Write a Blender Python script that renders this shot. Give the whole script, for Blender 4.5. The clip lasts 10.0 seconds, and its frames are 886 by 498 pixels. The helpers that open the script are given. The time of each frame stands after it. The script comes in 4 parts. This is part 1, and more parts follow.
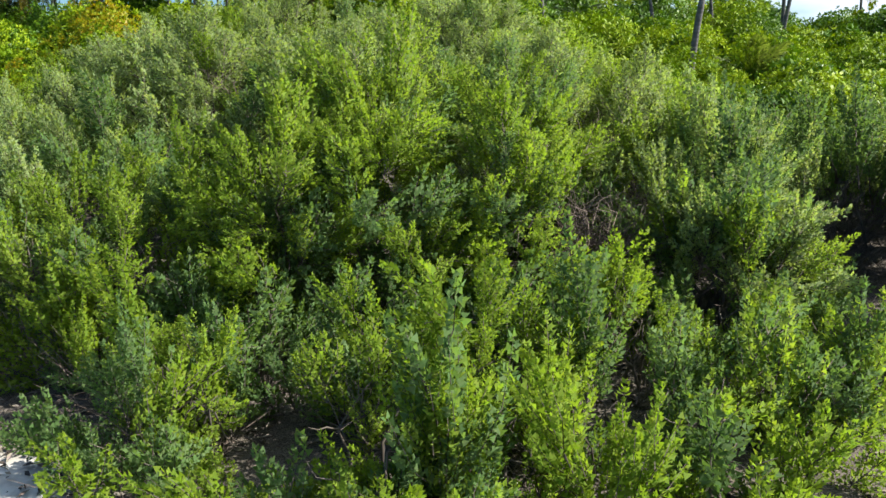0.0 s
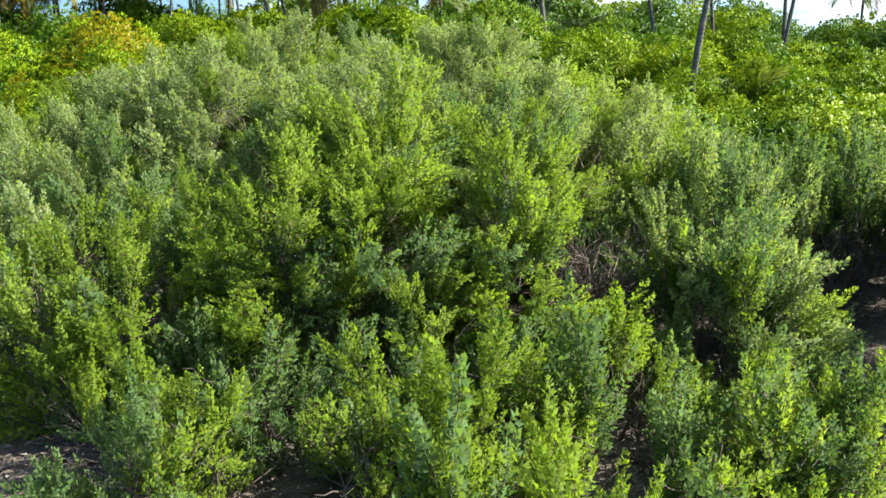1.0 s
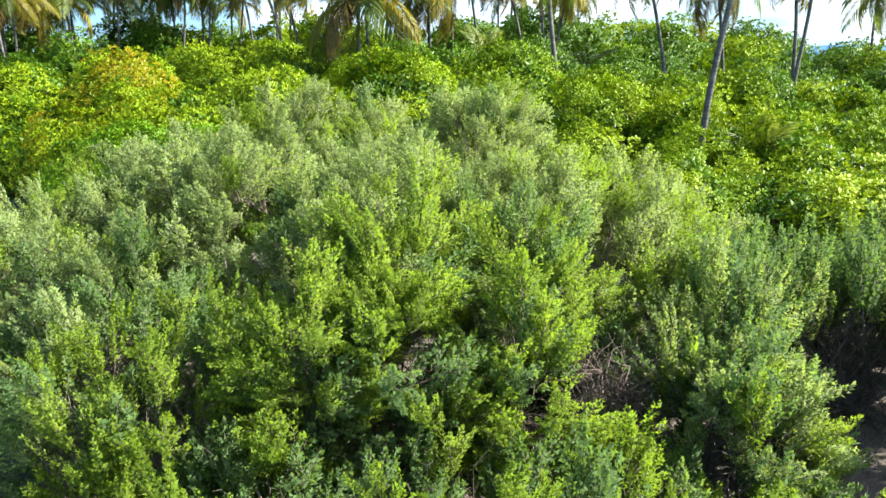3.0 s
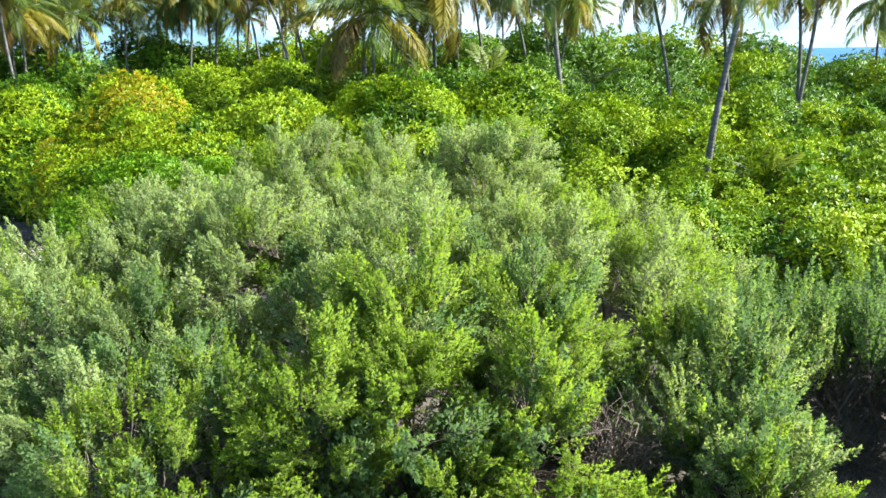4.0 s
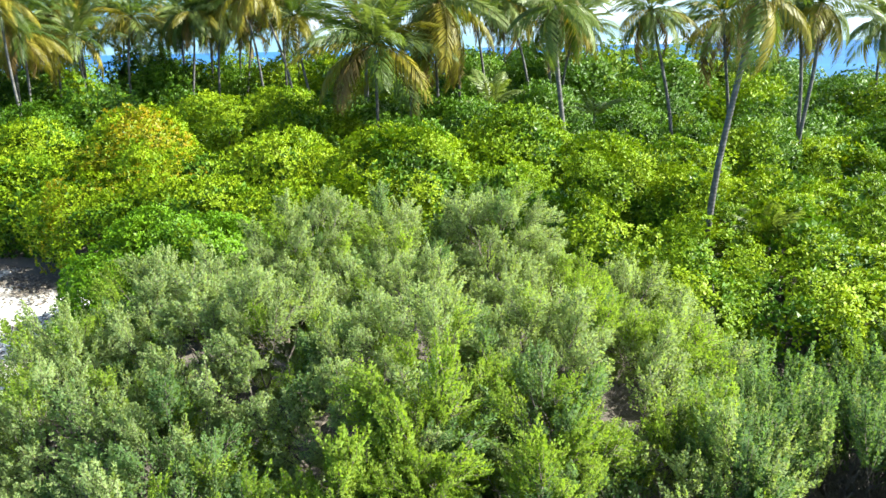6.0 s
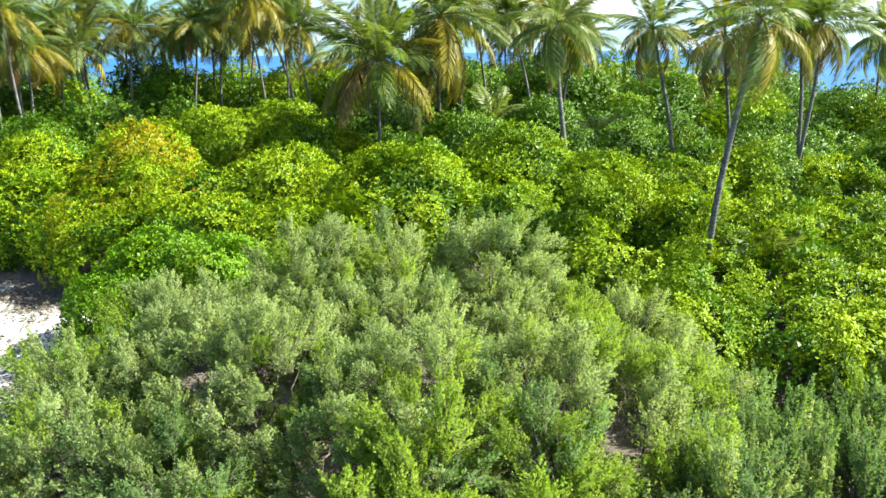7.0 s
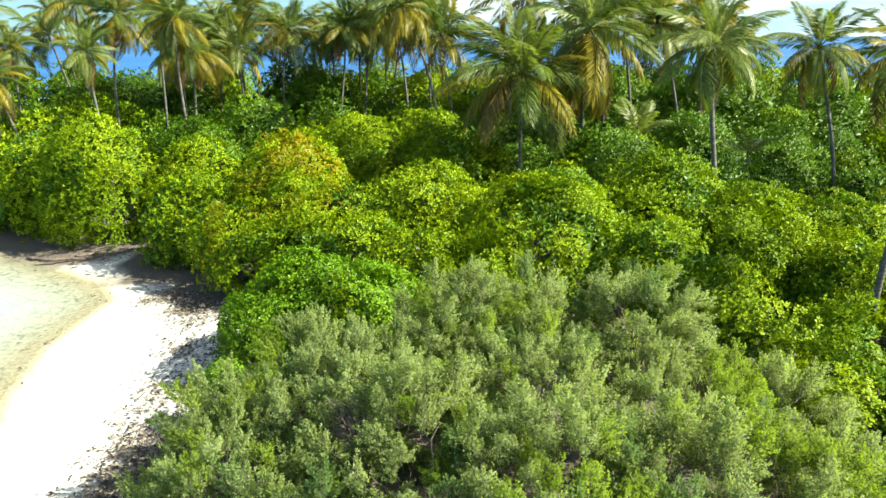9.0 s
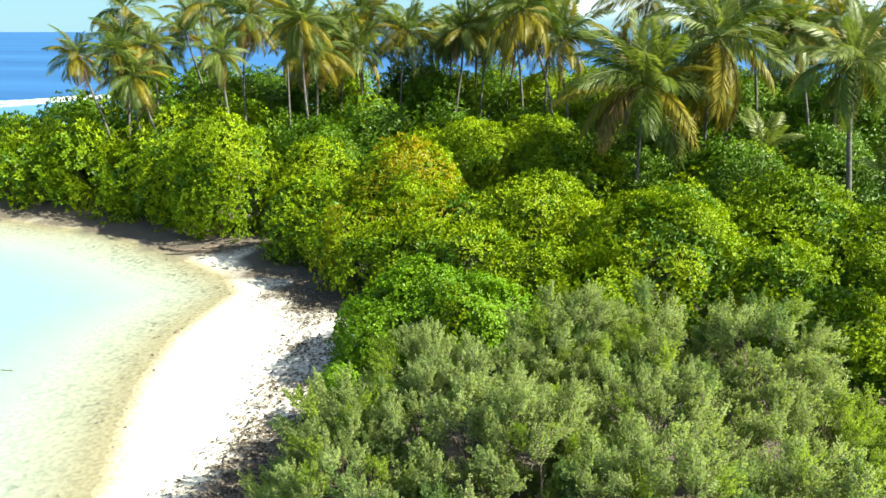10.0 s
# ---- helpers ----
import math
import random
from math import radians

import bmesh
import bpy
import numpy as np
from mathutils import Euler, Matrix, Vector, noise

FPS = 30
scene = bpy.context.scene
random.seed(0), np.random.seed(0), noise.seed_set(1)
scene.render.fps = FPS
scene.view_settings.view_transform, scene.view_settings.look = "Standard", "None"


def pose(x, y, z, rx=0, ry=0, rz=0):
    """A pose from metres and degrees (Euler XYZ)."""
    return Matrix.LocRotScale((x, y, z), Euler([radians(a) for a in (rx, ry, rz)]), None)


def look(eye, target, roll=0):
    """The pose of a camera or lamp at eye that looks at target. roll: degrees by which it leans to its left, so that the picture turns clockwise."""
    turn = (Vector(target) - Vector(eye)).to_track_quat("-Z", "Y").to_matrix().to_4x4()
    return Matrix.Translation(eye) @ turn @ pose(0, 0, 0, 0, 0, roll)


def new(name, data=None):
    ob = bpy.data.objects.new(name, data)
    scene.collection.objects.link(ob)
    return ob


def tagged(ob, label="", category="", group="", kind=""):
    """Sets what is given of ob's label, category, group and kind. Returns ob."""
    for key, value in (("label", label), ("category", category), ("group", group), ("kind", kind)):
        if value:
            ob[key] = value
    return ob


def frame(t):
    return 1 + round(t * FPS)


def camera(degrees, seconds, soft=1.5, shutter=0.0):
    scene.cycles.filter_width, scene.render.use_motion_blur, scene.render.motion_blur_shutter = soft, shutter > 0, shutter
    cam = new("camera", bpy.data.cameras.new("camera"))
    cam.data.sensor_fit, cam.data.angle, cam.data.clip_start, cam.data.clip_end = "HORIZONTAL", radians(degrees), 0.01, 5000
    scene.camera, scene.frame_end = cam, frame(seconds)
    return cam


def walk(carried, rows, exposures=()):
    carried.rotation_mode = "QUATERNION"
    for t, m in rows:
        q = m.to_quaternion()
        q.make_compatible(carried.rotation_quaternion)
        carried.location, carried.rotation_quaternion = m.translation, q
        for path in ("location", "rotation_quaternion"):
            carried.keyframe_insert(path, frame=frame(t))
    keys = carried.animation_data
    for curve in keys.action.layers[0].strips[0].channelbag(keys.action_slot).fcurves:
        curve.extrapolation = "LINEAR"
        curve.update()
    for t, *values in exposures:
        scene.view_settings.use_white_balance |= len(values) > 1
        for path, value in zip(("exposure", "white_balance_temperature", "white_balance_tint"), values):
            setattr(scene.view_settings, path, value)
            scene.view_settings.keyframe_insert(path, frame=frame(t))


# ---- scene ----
cam = camera(60.5, 10.0, soft=1.5)
PATH = [
    (0, (0.083, -0.091, 2.986), (0.065, 1.842, 2.471), -0.9),
    (0.5, (0.073, -0.082, 3.179), (0.053, 1.851, 2.665), -0.7),
    (1, (0.071, -0.066, 3.387), (0.051, 1.866, 2.871), -0.8),
    (1.5, (0.064, -0.046, 3.584), (0.039, 1.887, 3.072), -0.6),
    (2, (0.038, -0.034, 3.832), (0.006, 1.901, 3.327), -0.3),
    (2.5, (0.02, -0.045, 4.123), (-0.015, 1.888, 3.609), -0.5),
    (4, (-0.057, -0.029, 4.884), (-0.11, 1.907, 4.385), -1.0),
    (4.5, (-0.042, -0.05, 5.24), (-0.101, 1.886, 4.741), -1.3),
    (5, (-0.055, -0.042, 5.49), (-0.111, 1.893, 4.986), -1.0),
    (5.5, (-0.102, 0.029, 5.859), (-0.157, 1.96, 5.344), -1.3),
    (7, (-0.178, 0.089, 6.453), (-0.231, 2.024, 5.95), -0.9),
    (7.5, (-0.225, 0.105, 6.788), (-0.289, 2.041, 6.292), -1.0),
    (8, (-0.291, 0.146, 7.034), (-0.421, 2.075, 6.524), -0.8),
    (8.5, (-0.353, 0.206, 7.259), (-0.602, 2.121, 6.739), -0.6),
    (9, (-0.466, 0.323, 7.451), (-0.849, 2.212, 6.914), -0.4),
    (9.5, (-0.586, 0.355, 7.654), (-1.096, 2.214, 7.122), -0.2),
    (10, (-0.69, 0.299, 7.884), (-1.334, 2.11, 7.333), 0.1),
]
walk(cam, [(t, look(eye, target, roll)) for t, eye, target, roll in PATH], [(0.0, 1.34, 6200, 10), (1.0, 1.68, 6220, 10), (2.5, 2.0, 6260, 10), (4.3, 2.09, 5940, 7), (5.5, 2.08, 5980, 6), (7.5, 2.04, 6500, 2), (10.0, 1.74, 6850, 0)])

# ---------------------------------------------------------------- light
SUN_AZ, SUN_EL = math.radians(90), math.radians(42)     # azimuth from +y towards +x
world = bpy.data.worlds.new("sky")
scene.world = world
world.use_nodes = True
wn, wl = world.node_tree.nodes, world.node_tree.links
wn.clear()
w_out, w_bg = wn.new("ShaderNodeOutputWorld"), wn.new("ShaderNodeBackground")
sky = wn.new("ShaderNodeTexSky")
sky.sky_type, sky.sun_disc = "NISHITA", False
sky.sun_elevation, sky.sun_rotation = SUN_EL, SUN_AZ
sky.air_density, sky.dust_density, sky.ozone_density = 1.0, 0.2, 3.0
w_co, w_map, w_noise, w_ramp, w_mix = (wn.new("ShaderNodeTexCoord"), wn.new("ShaderNodeMapping"), wn.new("ShaderNodeTexNoise"),
                                       wn.new("ShaderNodeValToRGB"), wn.new("ShaderNodeMix"))
w_map.inputs["Scale"].default_value, w_map.inputs["Location"].default_value = (1.6, 1.6, 6.0), (0.2, 1.4, 0.0)
w_noise.inputs["Scale"].default_value, w_noise.inputs["Detail"].default_value = 1.7, 7.0
w_ramp.color_ramp.elements[0].position, w_ramp.color_ramp.elements[1].position = 0.48, 0.68
w_mix.data_type = "RGBA"
w_mix.inputs["B"].default_value = (10.0, 10.8, 11.5, 1)
wl.new(w_co.outputs["Generated"], w_map.inputs["Vector"])
wl.new(w_map.outputs["Vector"], w_noise.inputs["Vector"])
w_east, w_dir = wn.new("ShaderNodeMath"), wn.new("ShaderNodeSeparateXYZ")
w_east.operation = "MULTIPLY_ADD"
w_east.inputs[1].default_value = 0.34
wl.new(w_co.outputs["Generated"], w_dir.inputs["Vector"])
wl.new(w_dir.outputs["X"], w_east.inputs[0])
wl.new(w_noise.outputs["Fac"], w_east.inputs[2])
wl.new(w_east.outputs["Value"], w_ramp.inputs["Fac"])
wl.new(w_ramp.outputs["Color"], w_mix.inputs["Factor"])
w_tint = wn.new("ShaderNodeMix")
w_tint.data_type, w_tint.blend_type = "RGBA", "MULTIPLY"
w_tint.inputs["Factor"].default_value, w_tint.inputs["B"].default_value = 1.0, (0.40, 0.72, 1.0, 1)
wl.new(sky.outputs["Color"], w_tint.inputs["A"])
# pale cyan haze that thickens towards the horizon
w_sep, w_band, w_haze = wn.new("ShaderNodeSeparateXYZ"), wn.new("ShaderNodeMapRange"), wn.new("ShaderNodeMix")
w_band.inputs["From Min"].default_value, w_band.inputs["From Max"].default_value = 0.0, 0.45
w_band.inputs["To Min"].default_value, w_band.inputs["To Max"].default_value = 0.9, 0.0
w_haze.data_type = "RGBA"
w_haze.inputs["B"].default_value = (3.2, 5.2, 6.5, 1)
wl.new(w_co.outputs["Generated"], w_sep.inputs["Vector"])
wl.new(w_sep.outputs["Z"], w_band.inputs["Value"])
wl.new(w_band.outputs["Result"], w_haze.inputs["Factor"])
wl.new(w_tint.outputs["Result"], w_haze.inputs["A"])
wl.new(w_haze.outputs["Result"], w_mix.inputs["A"])
wl.new(w_mix.outputs["Result"], w_bg.inputs["Color"])
wl.new(w_bg.outputs["Background"], w_out.inputs["Surface"])
w_bg.inputs["Strength"].default_value = 0.05

sun = new("sun", bpy.data.lights.new("sun", "SUN"))
sun.data.energy, sun.data.angle, sun.data.color = 4.55, math.radians(0.55), (1.0, 0.94, 0.80)
sun_way = Vector((math.sin(SUN_AZ) * math.cos(SUN_EL), math.cos(SUN_AZ) * math.cos(SUN_EL), math.sin(SUN_EL)))
sun.matrix_world = look(sun_way * 60, (0, 0, 0))


# ---------------------------------------------------------------- materials
def material(name):
    m = bpy.data.materials.new(name)
    m.use_nodes = True
    n, l = m.node_tree.nodes, m.node_tree.links
    return m, n, l, n["Principled BSDF"], n["Material Output"]


def leaf_material(name, dark, mid, light, rough=0.45, glow=0.35, spread=0.5, spec=0.3):
    """Leaves: tone differs from leaf to leaf and from branch to branch, and part of the light passes through."""
    m, n, l, bsdf, out = material(name)
    geo, info, add, ramp = n.new("ShaderNodeNewGeometry"), n.new("ShaderNodeObjectInfo"), n.new("ShaderNodeMix"), n.new("ShaderNodeValToRGB")
    add.data_type = "FLOAT"
    add.inputs["Factor"].default_value = spread
    l.new(geo.outputs["Random Per Island"], add.inputs["A"])
    l.new(info.outputs["Random"], add.inputs["B"])
    l.new(add.outputs["Result"], ramp.inputs["Fac"])
    ramp.color_ramp.elements[0].position, ramp.color_ramp.elements[1].position = 0.12, 0.9
    ramp.color_ramp.elements[0].color, ramp.color_ramp.elements[1].color = (*dark, 1), (*light, 1)
    e = ramp.color_ramp.elements.new(0.5)
    e.color = (*mid, 1)
    co, noise_t, mottle = n.new("ShaderNodeTexCoord"), n.new("ShaderNodeTexNoise"), n.new("ShaderNodeMix")
    noise_t.inputs["Scale"].default_value = 26.0
    mottle.data_type, mottle.blend_type = "RGBA", "MULTIPLY"
    mottle.inputs["Factor"].default_value = 0.35
    l.new(co.outputs["Object"], noise_t.inputs["Vector"])
    l.new(ramp.outputs["Color"], mottle.inputs["A"])
    l.new(noise_t.outputs["Color"], mottle.inputs["B"])
    bsdf.inputs["Roughness"].default_value = rough
    bsdf.inputs["Specular IOR Level"].default_value = spec
    trans, mix = n.new("ShaderNodeBsdfTranslucent"), n.new("ShaderNodeMixShader")
    warm = n.new("ShaderNodeMix")
    warm.data_type, warm.blend_type = "RGBA", "MULTIPLY"
    warm.inputs["Factor"].default_value = 1.0
    warm.inputs["B"].default_value = (1.35, 1.38, 0.6, 1)
    l.new(mottle.outputs["Result"], bsdf.inputs["Base Color"])
    l.new(mottle.outputs["Result"], warm.inputs["A"])
    l.new(warm.outputs["Result"], trans.inputs["Color"])
    mix.inputs["Fac"].default_value = glow
    l.new(bsdf.outputs["BSDF"], mix.inputs[1])
    l.new(trans.outputs["BSDF"], mix.inputs[2])
    l.new(mix.outputs["Shader"], out.inputs["Surface"])
    return m


def bark_material(name, a, b, scale, rings=0.0):
    m, n, l, bsdf, out = material(name)
    co, mp, no, ramp, bump = (n.new("ShaderNodeTexCoord"), n.new("ShaderNodeMapping"), n.new("ShaderNodeTexNoise"), n.new("ShaderNodeValToRGB"),
                              n.new("ShaderNodeBump"))
    mp.inputs["Scale"].default_value = (scale, scale, scale * (0.35 if not rings else 1.5))
    no.inputs["Scale"].default_value, no.inputs["Detail"].default_value = 1.0, 6.0
    l.new(co.outputs["Object"], mp.inputs["Vector"])
    l.new(mp.outputs["Vector"], no.inputs["Vector"])
    ramp.color_ramp.elements[0].position, ramp.color_ramp.elements[1].position = 0.3, 0.72
    ramp.color_ramp.elements[0].color, ramp.color_ramp.elements[1].color = (*a, 1), (*b, 1)
    height = no.outputs["Fac"]
    l.new(no.outputs["Fac"], ramp.inputs["Fac"])
    colour = ramp.outputs["Color"]
    if rings:
        wave, mul = n.new("ShaderNodeTexWave"), n.new("ShaderNodeMix")
        wave.bands_direction = "Z"
        wave.inputs["Scale"].default_value, wave.inputs["Distortion"].default_value = rings, 1.5
        l.new(co.outputs["Object"], wave.inputs["Vector"])
        mul.data_type, mul.blend_type = "RGBA", "MULTIPLY"
        mul.inputs["Factor"].default_value = 0.14
        l.new(colour, mul.inputs["A"])
        l.new(wave.outputs["Color"], mul.inputs["B"])
        colour, height = mul.outputs["Result"], wave.outputs["Fac"]
    l.new(colour, bsdf.inputs["Base Color"])
    l.new(height, bump.inputs["Height"])
    bump.inputs["Strength"].default_value, bump.inputs["Distance"].default_value = 0.25, 0.015
    l.new(bump.outputs["Normal"], bsdf.inputs["Normal"])
    bsdf.inputs["Roughness"].default_value = 0.85
    return m


GREY_LEAF = leaf_material("grey_green_leaf", (0.22, 0.285, 0.105), (0.275, 0.355, 0.138), (0.33, 0.415, 0.172), 0.6, 0.50, 0.78, spec=0.1)
LIME_LEAF = leaf_material("lime_green_leaf", (0.185, 0.275, 0.03), (0.23, 0.33, 0.042), (0.265, 0.365, 0.058), 0.6, 0.50, 0.8, spec=0.08)
DEEP_LEAF = leaf_material("blue_green_and_shaded_leaf", (0.115, 0.19, 0.065), (0.15, 0.24, 0.085), (0.19, 0.285, 0.11), 0.6, 0.48, 0.8, spec=0.08)
BROAD_LEAF = leaf_material("bright_broad_leaf", (0.10, 0.185, 0.004), (0.195, 0.295, 0.005), (0.285, 0.365, 0.008), 0.5, 0.2, 0.5, spec=0.13)
GRASS_LEAF = leaf_material("fresh_green_broad_leaf", (0.085, 0.19, 0.005), (0.13, 0.255, 0.007), (0.18, 0.32, 0.010), 0.45, 0.24, spec=0.2)
DARK_LEAF = leaf_material("dark_green_and_shaded_broad_leaf", (0.045, 0.11, 0.006), (0.085, 0.175, 0.008), (0.135, 0.235, 0.012), 0.45, 0.2, spec=0.2)
GOLD_LEAF = leaf_material("yellowing_broad_leaf", (0.18, 0.28, 0.005), (0.27, 0.29, 0.006), (0.41, 0.27, 0.010), 0.45, 0.38, 0.35, spec=0.2)
FROND_GREEN = leaf_material("palm_frond_green", (0.065, 0.11, 0.018), (0.14, 0.195, 0.035), (0.24, 0.285, 0.085), 0.42, 0.40, 0.7, spec=0.3)
FROND_GOLD = leaf_material("palm_frond_golden", (0.15, 0.14, 0.012), (0.24, 0.21, 0.016), (0.35, 0.285, 0.03), 0.45, 0.34, 0.7, spec=0.3)
FROND_DEAD = leaf_material("palm_frond_dry", (0.11, 0.075, 0.025), (0.20, 0.135, 0.045), (0.30, 0.21, 0.08), 0.6, 0.20, 0.7, spec=0.1)
TWIG = bark_material("grey_brown_twig", (0.045, 0.036, 0.03), (0.14, 0.115, 0.095), 14.0)
DRY_TWIG = bark_material("dry_brown_twig", (0.07, 0.05, 0.04), (0.20, 0.155, 0.13), 14.0)
PALM_BARK = bark_material("grey_palm_bark", (0.052, 0.05, 0.049), (0.17, 0.16, 0.15), 6.0, rings=4.0)
NUT = bark_material("coconut_husk", (0.16, 0.13, 0.03), (0.32, 0.24, 0.06), 9.0)
LITTER = leaf_material("dry_leaf_litter", (0.05, 0.04, 0.032), (0.135, 0.11, 0.088), (0.29, 0.245, 0.20), 0.8, 0.05, 0.0)


def ground_material():
    """White coral sand, yellower where it is wet, with brown leaf litter under the shrubs."""
    m, n, l, bsdf, out = material("coral_sand_and_litter")
    co = n.new("ShaderNodeTexCoord")
    inland = n.new("ShaderNodeAttribute")
    inland.attribute_name = "inland"
    under = n.new("ShaderNodeAttribute")
    under.attribute_name = "under"
    fine, coarse, grain = n.new("ShaderNodeTexNoise"), n.new("ShaderNodeTexNoise"), n.new("ShaderNodeTexNoise")
    for t, s, d in ((fine, 9.0, 8.0), (coarse, 0.8, 5.0), (grain, 90.0, 3.0)):
        t.inputs["Scale"].default_value, t.inputs["Detail"].default_value = s, d
        l.new(co.outputs["Object"], t.inputs["Vector"])
    sand = n.new("ShaderNodeValToRGB")
    sand.color_ramp.elements[0].position, sand.color_ramp.elements[1].position = 0.33, 0.6
    sand.color_ramp.elements[0].color, sand.color_ramp.elements[1].color = (0.45, 0.42, 0.375, 1), (0.66, 0.635, 0.59, 1)
    l.new(fine.outputs["Fac"], sand.inputs["Fac"])
    litter = n.new("ShaderNodeValToRGB")
    litter.color_ramp.elements[0].position, litter.color_ramp.elements[1].position = 0.35, 0.68
    litter.color_ramp.elements[0].color, litter.color_ramp.elements[1].color = (0.045, 0.037, 0.031, 1), (0.19, 0.165, 0.14, 1)
    l.new(grain.outputs["Fac"], litter.inputs["Fac"])
    jitter = n.new("ShaderNodeMath")
    jitter.operation = "MULTIPLY_ADD"
    jitter.inputs[1].default_value = 1.0
    l.new(coarse.outputs["Fac"], jitter.inputs[0])
    l.new(under.outputs["Fac"], jitter.inputs[2])
    edge = n.new("ShaderNodeMapRange")
    edge.inputs["From Min"].default_value, edge.inputs["From Max"].default_value = 0.85, 1.25
    l.new(jitter.outputs["Value"], edge.inputs["Value"])
    mix = n.new("ShaderNodeMix")
    mix.data_type = "RGBA"
    l.new(edge.outputs["Result"], mix.inputs["Factor"])
    span = n.new("ShaderNodeMapRange")
    span.inputs["From Min"].default_value, span.inputs["From Max"].default_value = -8.0, 2.0
    l.new(inland.outputs["Fac"], span.inputs["Value"])
    wet = n.new("ShaderNodeValToRGB")
    w = wet.color_ramp.elements
    w[0].position, w[0].color, w[1].position, w[1].color = 0.55, (0, 0, 0, 1), 0.855, (0, 0, 0, 1)
    for pos in (0.755, 0.80):
        w.new(pos).color = (1, 1, 1, 1)
    l.new(span.outputs["Result"], wet.inputs["Fac"])
    weed_noise, weed = n.new("ShaderNodeTexNoise"), n.new("ShaderNodeValToRGB")
    weed_noise.inputs["Scale"].default_value, weed_noise.inputs["Detail"].default_value, weed_noise.inputs["Distortion"].default_value = 5.5, 14.0, 0.15
    l.new(co.outputs["Object"], weed_noise.inputs["Vector"])
    weed.color_ramp.elements[0].position, weed.color_ramp.elements[0].color = 0.5, (1, 1, 1, 1)
    weed.color_ramp.elements[1].position, weed.color_ramp.elements[1].color = 0.66, (0.36, 0.35, 0.25, 1)
    l.new(weed_noise.outputs["Fac"], weed.inputs["Fac"])
    shallow = n.new("ShaderNodeMix")
    shallow.data_type, shallow.blend_type = "RGBA", "MULTIPLY"
    band = n.new("ShaderNodeValToRGB")
    b = band.color_ramp.elements
    b[0].position, b[0].color, b[1].position, b[1].color = 0.45, (0, 0, 0, 1), 0.80, (0, 0, 0, 1)
    for pos in (0.68, 0.765):
        b.new(pos).color = (1, 1, 1, 1)
    l.new(span.outputs["Result"], band.inputs["Fac"])
    patch, patchy, spots = n.new("ShaderNodeTexNoise"), n.new("ShaderNodeMapRange"), n.new("ShaderNodeMath")
    patch.inputs["Scale"].default_value, patch.inputs["Detail"].default_value = 0.55, 3.0
    patchy.inputs["From Min"].default_value, patchy.inputs["From Max"].default_value = 0.44, 0.62
    spots.operation = "MULTIPLY"
    l.new(co.outputs["Object"], patch.inputs["Vector"])
    l.new(patch.outputs["Fac"], patchy.inputs["Value"])
    l.new(band.outputs["Color"], spots.inputs[0])
    l.new(patchy.outputs["Result"], spots.inputs[1])
    l.new(spots.outputs["Value"], shallow.inputs["Factor"])
    l.new(sand.outputs["Color"], shallow.inputs["A"])
    l.new(weed.outputs["Color"], shallow.inputs["B"])
    damp = n.new("ShaderNodeMix")
    damp.data_type, damp.blend_type = "RGBA", "MULTIPLY"
    damp.inputs["B"].default_value = (0.55, 0.51, 0.38, 1)
    l.new(wet.outputs["Color"], damp.inputs["Factor"])
    l.new(shallow.outputs["Result"], damp.inputs["A"])
    l.new(damp.outputs["Result"], mix.inputs["A"])
    l.new(litter.outputs["Color"], mix.inputs["B"])
    l.new(mix.outputs["Result"], bsdf.inputs["Base Color"])
    bump = n.new("ShaderNodeBump")
    bump.inputs["Strength"].default_value, bump.inputs["Distance"].default_value = 0.5, 0.04
    l.new(fine.outputs["Fac"], bump.inputs["Height"])
    l.new(bump.outputs["Normal"], bsdf.inputs["Normal"])
    bsdf.inputs["Roughness"].default_value = 0.95
    bsdf.inputs["Specular IOR Level"].default_value = 0.1
    return m


